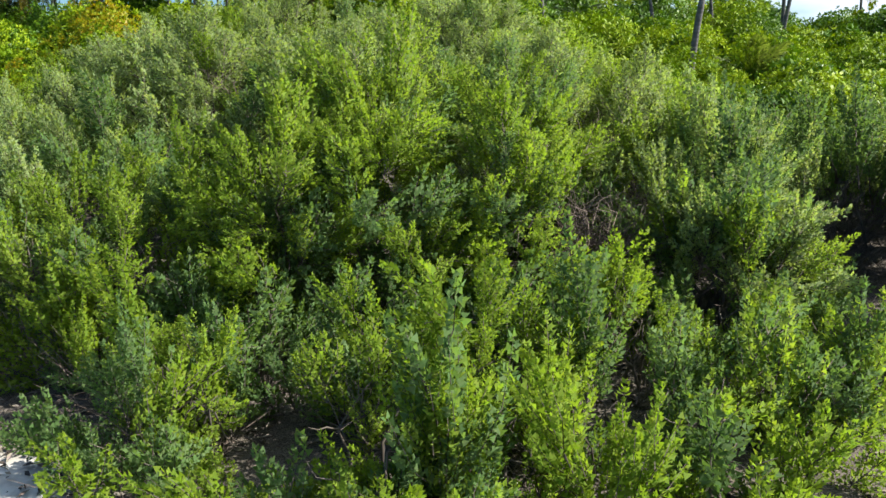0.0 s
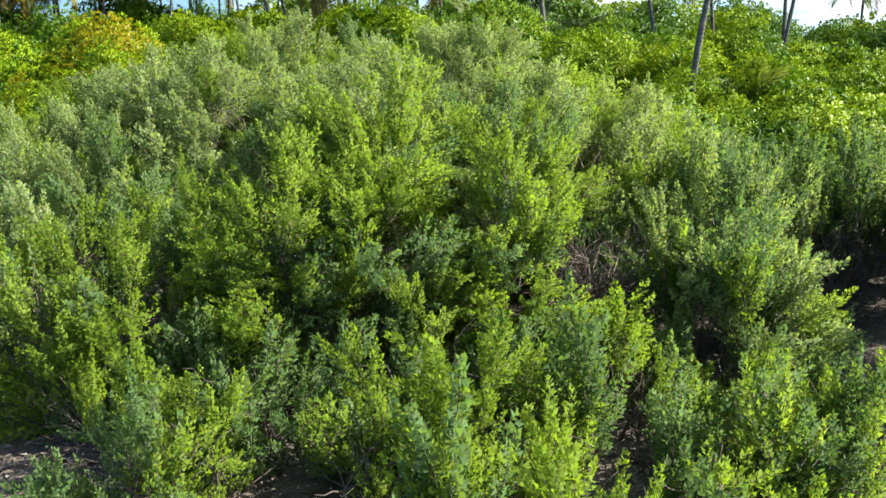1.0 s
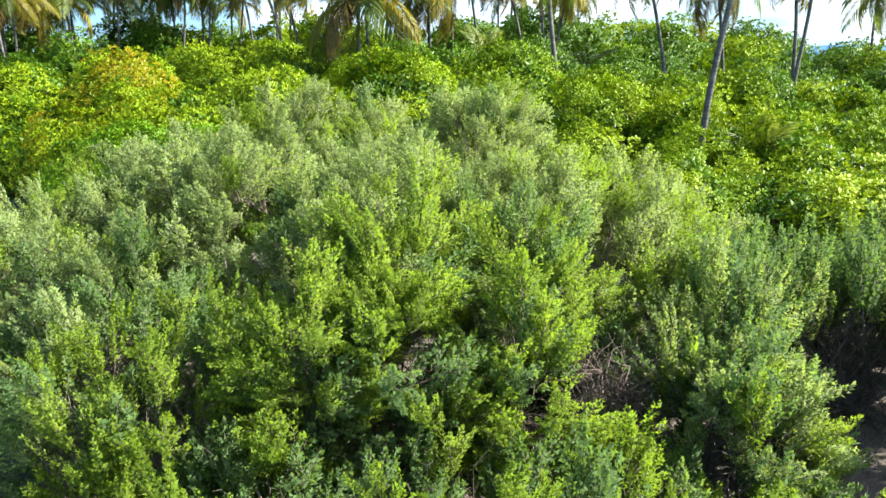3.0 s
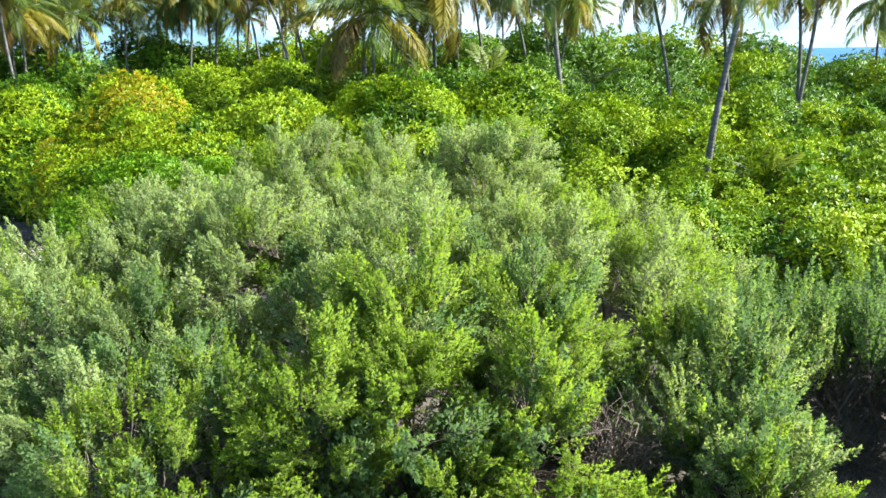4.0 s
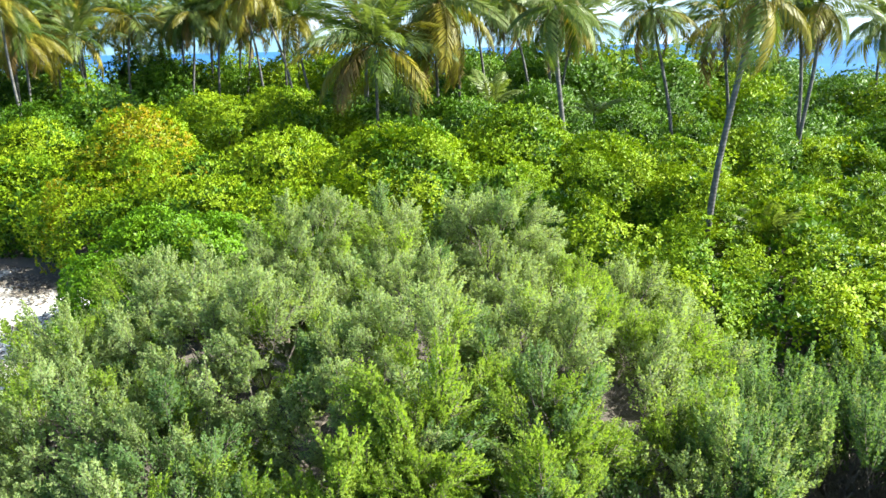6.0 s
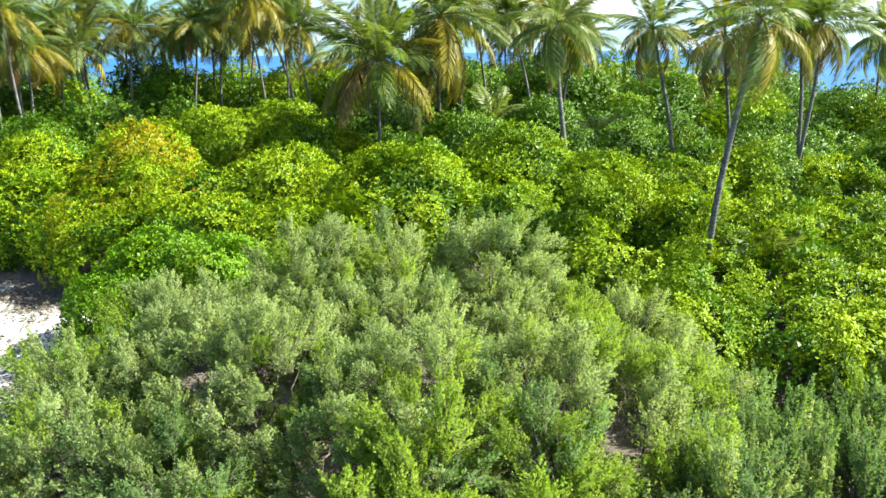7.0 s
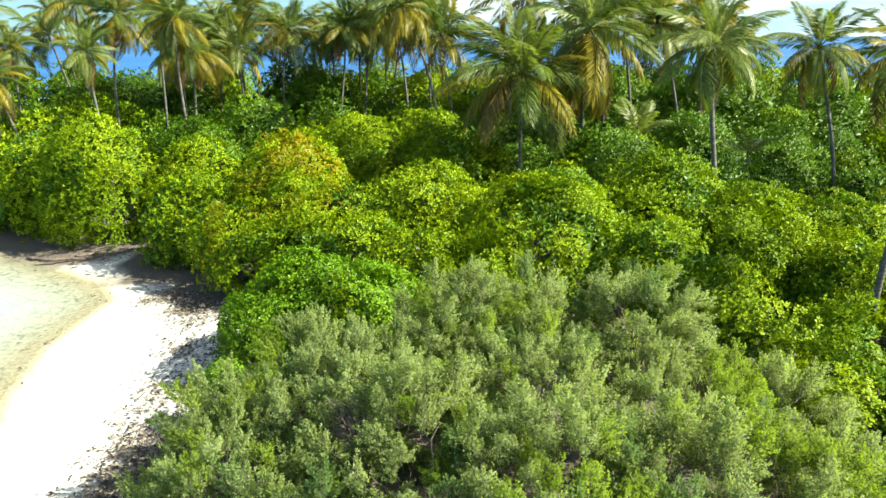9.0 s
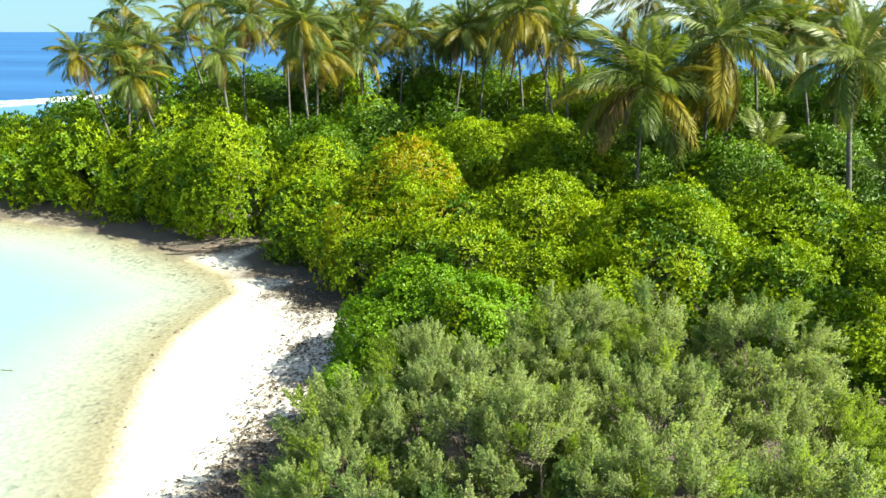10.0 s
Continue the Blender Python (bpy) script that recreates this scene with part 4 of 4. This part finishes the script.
# ---------------------------------------------------------------- coconut palms
def frond_mesh(seed, mat, length=2.9, sag=0.5, leaflets=66):
    """A feather frond along +x: a bowed midrib and two rows of narrow leaflets that hang the more, the older the frond."""
    r = np.random.default_rng(seed)
    soup = Soup()
    t = np.linspace(0, 1, 12)
    line = np.stack([length * (t - 0.22 * sag * t**3), 0.10 * np.sin(3 * t + seed) * t, -sag * length * 0.62 * t**2.4], -1)
    soup.tube(line, np.interp(t, (0, 0.1, 1), (0.045, 0.022, 0.004)), 3)
    for side in (-1, 1):
        s = np.linspace(0.13, 0.99, leaflets) + r.normal(0, 0.005, leaflets)
        s = s[r.uniform(0, 1, leaflets) > 0.05]
        n = len(s)
        p = np.stack([np.interp(s, t, line[:, i]) for i in range(3)], -1)
        along = unit(np.stack([np.interp(s, t, np.gradient(line[:, i])) for i in range(3)], -1))
        span = np.interp(s, (0.1, 0.3, 0.7, 1), (0.45, 0.80, 0.68, 0.25)) * r.uniform(0.8, 1.15, n)
        hang = (0.15 + 0.75 * sag) * r.uniform(0.6, 1.4, n)
        d = unit(along * np.interp(s, (0, 1), (0.55, 1.2))[:, None] + np.array((0, side, 0)) + np.array((0, 0, 0.35 - 0.6 * sag)) + r.normal(0, 0.08, (n, 3)))
        mid = p + d * span[:, None] * 0.5 - np.array((0, 0, 1)) * (span * hang * 0.12)[:, None]
        tip = p + d * span[:, None] * 0.92 - np.array((0, 0, 1)) * (span * hang * 0.62)[:, None]
        w = along * 0.033
        v = np.stack([p, mid + w, tip, mid - w], 1).reshape(-1, 3)
        soup.add(v, [f for i in range(0, len(v), 4) for f in ((i, i + 1, i + 3), (i + 1, i + 2, i + 3))])
    return soup.mesh("frond", mat)


SHAPES = [(0.3, 1), (0.5, 2), (0.68, 3), (0.85, 4), (1.05, 5)]
FRONDS = {m.name: [frond_mesh(s, m, sag=k) for k, s in SHAPES] for m in (FROND_GREEN, FROND_GOLD, FROND_DEAD)}
nut_bm = bmesh.new()
bmesh.ops.create_icosphere(nut_bm, subdivisions=2, radius=0.11)
for v in nut_bm.verts:
    v.co.z *= 1.25
    v.co.x *= 1 - 0.25 * max(0, v.co.z / 0.14)
COCONUT = bpy.data.meshes.new("coconut")
nut_bm.to_mesh(COCONUT)
nut_bm.free()
COCONUT.materials.append(NUT)


def palm(seed, foot, crown, bend=0.4, size=1.0, fronds=22, gold=0.35, girth=0.65, droop=112):
    """A coconut palm: foot (x, y), crown (x, y, z)."""
    g = np.random.default_rng(seed)
    base = float(ground_z(np.array([foot[0]]), np.array([foot[1]]))[0])
    tree = tagged(new("coconut_palm"), "slender coconut palm with grey ringed trunk and drooping fronds" if gold < 0.5 else
                  "coconut palm with grey trunk and many golden hanging fronds", "palm", "coconut palms")
    tree.location = (foot[0], foot[1], base)
    top = np.array((crown[0] - foot[0], crown[1] - foot[1], crown[2] - base))
    t = np.linspace(0, 1, 22)[:, None]
    away = np.array((top[0], top[1], 0))
    line = np.array((0, 0, -0.1)) + (top + (0, 0, 0.1)) * t - away * bend * np.sin(np.pi * t) * 0.6
    line += np.array((0.08 * math.sin(seed), 0.08 * math.cos(seed), 0)) * np.sin(2 * np.pi * t)
    radii = np.interp(t[:, 0], (0, 0.06, 0.25, 1), (0.17, 0.125, 0.10, 0.075)) * (1 + 0.05 * (np.arange(22) % 2)) * girth
    soup = Soup()
    soup.tube(line, radii, 9)
    part("trunk", soup.mesh("trunk", PALM_BARK, True), tree)
    end = Vector(top)
    for k in range(fronds):
        age = k / (fronds - 1)
        lift = math.radians(80 - droop * age + g.uniform(-9, 9))
        turn = k * 2.39996 + seed + g.uniform(-0.25, 0.25)
        shape = min(4, max(0, int(1 + 3.2 * age + g.uniform(-0.8, 0.8))))
        mat = FROND_DEAD if age > 0.9 and g.uniform() < 0.7 else FROND_GOLD if age > 0.6 and g.uniform() < gold + 0.2 or g.uniform() < gold * 0.5 else FROND_GREEN
        m = (Matrix.Translation(end) @ Matrix.Rotation(turn, 4, "Z") @ Matrix.Rotation(-lift, 4, "Y") @ Matrix.Rotation(g.uniform(-0.6, 0.6), 4, "X")
             @ Matrix.Scale(size * g.uniform(0.82, 1.08) * (0.8 if age < 0.12 else 1), 4))
        part("frond", FRONDS[mat.name][shape], tree, m)
    for k in range(4 if seed in range(24, 36) else 0):
        a = g.uniform(0, 6.28)
        part("coconut", COCONUT, tree, Matrix.Translation(end + Vector((0.2 * math.cos(a), 0.2 * math.sin(a), -0.22 - g.uniform(0, 0.2)))))
    return tree


# foot x, y, crown x, y, z
WEST_PALMS = [(-27.4, 29.0, -28.2, 28.2, 6.8), (-24.0, 28.2, -24.5, 27.4, 6.0), (-24.5, 27.6, -25.0, 27.0, 7.0), (-27.4, 30.1, -27.3, 30.1, 7.5),
              (-26.4, 31.0, -26.4, 31.0, 7.2), (-19.6, 27.5, -19.9, 27.2, 7.0), (-22.1, 31.7, -21.6, 32.0, 8.5), (-17.9, 30.6, -17.9, 30.4, 8.3),
              (-21.2, 34.6, -21.2, 34.6, 8.6), (-18.6, 32.7, -18.6, 32.7, 7.1), (-19.8, 37.7, -19.8, 37.7, 8.3), (-18.2, 40.6, -17.6, 40.9, 7.9)]
BACK_PALMS = [(-20.5, 41.8, -20.4, 41.8, 9.0), (-14.3, 40.0, -14.3, 40.0, 7.8), (-12.3, 38.6, -11.8, 38.7, 8.0), (-7.0, 32.6, -8.6, 32.3, 8.7),
              (-8.9, 39.4, -9.3, 39.4, 8.9), (3.3, 33.0, 1.7, 33.1, 7.9), (3.9, 33.8, 3.3, 33.7, 8.3), (4.1, 34.6, 5.0, 34.5, 7.0),
              (-15.9, 42.3, -15.9, 42.3, 7.6), (-13.6, 42.0, -13.6, 42.0, 7.6), (-13.4, 37.9, -13.0, 38.0, 8.0), (5.3, 43.8, 5.9, 43.7, 7.3)]
EAST_PALMS = [(-3.0, 26.2, -3.0, 26.2, 6.25), (-1.0, 27.8, -0.9, 27.8, 7.7), (2.9, 23.0, 2.6, 23.1, 7.2), (6.7, 25.2, 5.9, 25.4, 7.1), (5.0, 15.7, 5.6, 15.5, 7.0),
              (9.9, 23.0, 10.1, 22.9, 7.1), (10.4, 23.8, 9.9, 24.1, 7.3), (9.1, 26.5, 8.6, 26.7, 6.9), (18.5, 35.4, 18.6, 35.4, 6.9), (-21.2, 36.4, -21.1, 36.5, 7.6)]
g = np.random.default_rng(77)
for k in range(26):
    x, y = -32 + 38 * (k + g.uniform(0, 0.8)) / 26, g.uniform(33, 50)
    palm(60 + k, (x, y), (x + g.normal(0, 0.5), y + g.normal(0, 0.4), g.uniform(6.4, 9.8)), bend=0.4, size=g.uniform(0.7, 0.95), fronds=18, gold=0.3)
for k, (fx, fy, cx, cy, cz) in enumerate(WEST_PALMS + BACK_PALMS + EAST_PALMS):
    palm(k + 1, (fx, fy), (cx, cy, cz), bend=0.4 + 0.2 * math.sin(k), fronds=20 if k == 28 else 28 if k > 25 else 32, size=(0.5 if k == 28 else 1.1 if k == 24 else 0.95 if k == 25 else 0.76 if k == 15 else 0.68 if k in (26, 27, 29, 30, 31) else 0.92 if k > 23 else 0.56 if k < 6 else 0.66) + 0.08 * math.sin(2.3 * k), gold=0.19 + 0.24 * (k % 3 == 0), girth=0.68 if k == 28 else 0.76 if k == 26 else 0.6, droop=105 if k == 24 else 150 if k == 25 else 128)


def young_palm(seed, x, y, z, size):
    """A palm that has no trunk yet: a few arching fronds from a short sheath."""
    g = np.random.default_rng(seed)
    tree = tagged(new("young_palm"), "young coconut palm with a few arching pale green fronds among shrubs", "palm", "young palms")
    base = float(ground_z(np.array([x]), np.array([y]))[0])
    tree.location = (x, y, base)
    soup = Soup()
    soup.tube([(0, 0, -0.05), (0.02, 0, (z - base) * 0.5), (0, 0.01, z - base)], (0.09, 0.06, 0.04), 7)
    part("sheath", soup.mesh("sheath", PALM_BARK, True), tree)
    for k in range(8):
        m = (Matrix.Translation((0, 0, z - base)) @ Matrix.Rotation(k * 2.4 + seed, 4, "Z") @ Matrix.Rotation(-math.radians(g.uniform(30, 75)), 4, "Y")
             @ Matrix.Scale(size * g.uniform(0.8, 1.1), 4))
        part("frond", FRONDS[FROND_GREEN.name][g.integers(1, 3)], tree, m)


young_palm(5, 6.0, 15.0, 2.1, 0.42)
young_palm(8, 4.4, 26.5, 3.7, 0.42)
young_palm(9, 1.0, 29.0, 3.9, 0.6)


# ---------------------------------------------------------------- surf on the outer reef
def surf():
    g = np.random.default_rng(21)
    soup = Soup()
    t = np.linspace(0, 1, 90)
    for row in range(3):
        mid = np.stack([-78 + 12 * t + 1.5 * np.sin(9 * t + row) - row * 2.2, 50 + 40 * t, 0 * t], -1)
        high = 0.05 + 0.32 * (0.5 + 0.5 * np.sin(17 * t + 2 * row)) * g.uniform(0.5, 1, 90)
        wide = 0.5 + 1.1 * g.uniform(0, 1, 90)
        v = np.stack([mid - np.stack([wide, 0 * t, 0 * t + 0.05], -1), mid + np.stack([0 * t, 0 * t, high], -1), mid + np.stack([wide * 1.6, 0 * t, 0 * t - 0.05], -1)], 1)
        soup.add(v.reshape(-1, 3), [f for i in range(89) for f in ((3 * i, 3 * i + 1, 3 * i + 4, 3 * i + 3), (3 * i + 1, 3 * i + 2, 3 * i + 5, 3 * i + 4))])
    m, n, l, bsdf, out = material("sea_foam")
    spots, ramp = n.new("ShaderNodeTexNoise"), n.new("ShaderNodeValToRGB")
    spots.inputs["Scale"].default_value = 2.0
    ramp.color_ramp.elements[0].position, ramp.color_ramp.elements[0].color = 0.38, (0.22, 0.36, 0.48, 1)
    ramp.color_ramp.elements[1].position, ramp.color_ramp.elements[1].color = 0.62, (0.62, 0.68, 0.74, 1)
    l.new(spots.outputs["Fac"], ramp.inputs["Fac"])
    l.new(ramp.outputs["Color"], bsdf.inputs["Base Color"])
    bsdf.inputs["Roughness"].default_value = 0.9
    tagged(new("surf", soup.mesh("surf", m, True)), "white lines of surf breaking on the outer reef", "surf", kind="stuff")


surf()


# ---------------------------------------------------------------- litter on the sand
def litter(name, count, test, seed, size, label, west=-32, east=4, south=1.5, north=29):
    """Small dry flakes where test(inland, cover) says so."""
    g = np.random.default_rng(seed)
    soup = Soup()
    x, y = g.uniform(west, east, count * 16), g.uniform(south, north, count * 16)
    s, c = inland_of(x, y), cover_of(x, y)
    patchy = np.sin(x * 1.3) + np.sin(y * 1.7) + g.normal(0, 1, len(x)) > -0.3
    pick = np.flatnonzero(test(s, c, g.uniform(0, 1, len(x))) & patchy)[:count]
    p = np.stack([x[pick], y[pick], rough_ground(x[pick], y[pick]) + 0.012], -1)
    a = g.uniform(0, 6.28, len(p))
    d = np.stack([np.cos(a), np.sin(a), g.uniform(-0.1, 0.35, len(p))], -1)
    ln = size * g.uniform(0.5, 1.3, len(p))
    soup.small_leaves(p, d, np.array((0, 0, 1.0)) + g.normal(0, 0.3, d.shape), ln, ln * g.uniform(0.2, 0.5, len(p)))
    return tagged(new(name, soup.mesh(name, LITTER)), label, "litter", kind="stuff")


litter("leaf_litter", 22000, lambda s, c, u: (s > 1.0) & (c > 0.02) & (c < 0.95) & (u < 0.15 + c), 5, 0.085, "dry brown fallen leaves scattered on white sand")
litter("wrack_line", 1200, lambda s, c, u: (s > -1.2) & (s < 0.2) & (u < 0.5), 6, 0.10, "thin dark line of washed-up plant bits")


def litter_band(count, seed, size, label):
    """Dry leaves heaped along the seaward foot of the thicket and of the shrubs by the sand."""
    g = np.random.default_rng(seed)
    row = [(c, r) for c, r, _ in LOBES + DOMES if c[0] < -4.7 and c[1] < 12 and inland_of(np.array([c[0]]), np.array([c[1]]))[0] < 9]
    pick = g.integers(0, len(row), count)
    a = np.pi + g.uniform(-1.25, 1.25, count)
    far = np.array([row[k][1][0] for k in pick]) * 0.85 + np.abs(g.normal(0.75, 0.5, count)) * np.where(np.array([row[k][0][1] for k in pick]) > 12, 0.95, 1.25)
    x = np.array([row[k][0][0] for k in pick]) + np.cos(a) * far
    y = np.array([row[k][0][1] for k in pick]) + np.sin(a) * far
    keep = (inland_of(x, y) > 0.9) & (np.sin(x * 2.3 + y) + np.sin(y * 3.1 - x) + g.normal(0, 1, count) > -0.9)
    x, y = x[keep], y[keep]
    p = np.stack([x, y, rough_ground(x, y) + 0.012 + g.uniform(0, 0.02, len(x))], -1)
    turn = g.uniform(0, 6.28, len(x))
    d = np.stack([np.cos(turn), np.sin(turn), g.uniform(-0.1, 0.35, len(x))], -1)
    ln = size * g.uniform(0.5, 1.4, len(x))
    soup = Soup()
    soup.small_leaves(p, d, np.array((0, 0, 1.0)) + g.normal(0, 0.3, d.shape), ln, ln * g.uniform(0.2, 0.5, len(x)))
    return tagged(new("leaf_litter", soup.mesh("leaf_litter", LITTER)), label, "litter", kind="stuff")


litter_band(13000, 8, 0.10, "thick band of dry brown leaves along the thicket")
litter("leaf_litter", 7000, lambda s, c, u: (c > 0.35) & (u < c), 9, 0.08, "dry brown leaves on shaded ground under the thicket", -5, 6, 1.8, 6.5)


def drift_line(count, seed, size):
    """Fallen leaves that the wind has swept into a loose band on the upper beach. x, y, half width."""
    way = np.array([(-7.4, 8.8, 0.7), (-8.2, 10.8, 0.6), (-8.5, 12.6, 0.9), (-9.3, 15.0, 1.0), (-10.6, 17.8, 0.9), (-12.4, 19.4, 0.9)])
    g = np.random.default_rng(seed)
    t = g.uniform(0, 1, count) ** 1.25 * (len(way) - 1)
    x, y, half = (np.interp(t, np.arange(len(way)), way[:, i]) for i in range(3))
    x, y = x + g.normal(0, 0.55, count) * half, y + g.normal(0, 0.25, count)
    keep = (inland_of(x, y) > 0.7) & (np.sin(x * 3.1 + y) + np.sin(y * 2.7 - x) + g.normal(0, 1, count) > -1.1)
    x, y = x[keep], y[keep]
    p = np.stack([x, y, rough_ground(x, y) + 0.012 + g.uniform(0, 0.02, len(x))], -1)
    turn = g.uniform(0, 6.28, len(x))
    d = np.stack([np.cos(turn), np.sin(turn), g.uniform(-0.1, 0.35, len(x))], -1)
    ln = size * g.uniform(0.5, 1.4, len(x))
    soup = Soup()
    soup.small_leaves(p, d, np.array((0, 0, 1.0)) + g.normal(0, 0.3, d.shape), ln, ln * g.uniform(0.25, 0.55, len(x)))
    return tagged(new("leaf_litter", soup.mesh("leaf_litter", LITTER)), "loose band of wind-swept brown leaves on the upper beach", "litter", kind="stuff")


drift_line(7000, 31, 0.10)


# ---------------------------------------------------------------- washed-up wood and stones
def driftwood(seed, x, y, length, turn, thick, label):
    """A bleached crooked limb that lies on the ground, with the stub of a side branch."""
    g = np.random.default_rng(seed)
    t = np.linspace(-0.5, 0.5, 9)
    px, py = x + np.cos(turn) * length * t, y + np.sin(turn) * length * t
    wave = g.normal(0, 0.02, 9) * length + 0.04 * length * np.sin(5 * t)
    px, py = px - np.sin(turn) * wave, py + np.cos(turn) * wave
    girth = thick * np.interp(t, (-0.5, -0.3, 0.5), (0.8, 1.0, 0.4)) * g.uniform(0.9, 1.1, 9)
    base = np.maximum(rough_ground(px, py), 0.0).max()
    line = np.stack([px - x, py - y, girth * 0.9 + 0.02 * length * (t + 0.5)], -1)
    log = tagged(new("driftwood"), label, "driftwood", "driftwood")
    log.location = (x, y, base)
    trunk = Soup()
    trunk.tube(line, girth, 8)
    part("limb", trunk.mesh("limb", DRY_TWIG, True), log)
    fork = Soup()
    way = np.array((math.cos(turn + 0.9), math.sin(turn + 0.9), 0.35))
    fork.tube(line[5] + way * np.linspace(0, 0.28 * length, 4)[:, None], np.linspace(girth[5] * 0.6, girth[5] * 0.2, 4), 6)
    part("branch_stub", fork.mesh("branch_stub", DRY_TWIG, True), log)


driftwood(1, -18.3, 22.3, 1.5, 0.25, 0.07, "brown driftwood limb under the overhanging shrubs")
driftwood(2, -19.4, 22.5, 1.1, -0.3, 0.05, "short brown driftwood limb on shaded sand")
driftwood(3, -17.6, 22.9, 1.0, 0.8, 0.045, "thin crooked driftwood limb beside the shrubs")
driftwood(4, -16.2, 12.6, 0.35, 0.1, 0.012, "dark stick lying in the shallow water")


def stone(seed, x, y, size, mat, label):
    """A worn angular lump, half sunk in the ground."""
    g = np.random.default_rng(seed)
    bm = bmesh.new()
    bmesh.ops.create_icosphere(bm, subdivisions=2, radius=size)
    for v in bm.verts:
        v.co.x *= 1.3
        v.co.z = max(v.co.z * 0.75, -0.25 * size)
        v.co *= 1 + g.uniform(-0.12, 0.12)
    me = bpy.data.meshes.new("stone")
    bm.to_mesh(me)
    bm.free()
    me.materials.append(mat)
    ob = tagged(new("stone", me), label, "stone", "stones")
    ob.location = (x, y, float(rough_ground(np.array([x]), np.array([y]))[0]) + 0.15 * size)
    ob.rotation_euler = (0, 0, g.uniform(0, 6))


CORAL = bark_material("weathered_coral_rock", (0.22, 0.20, 0.17), (0.48, 0.45, 0.40), 9.0)
stone(1, 1.15, 3.75, 0.10, CORAL, "pale weathered coral rock under the beach shrubs")
stone(2, -13.95, 16.0, 0.07, DRY_TWIG, "small dark stone at the water's edge")
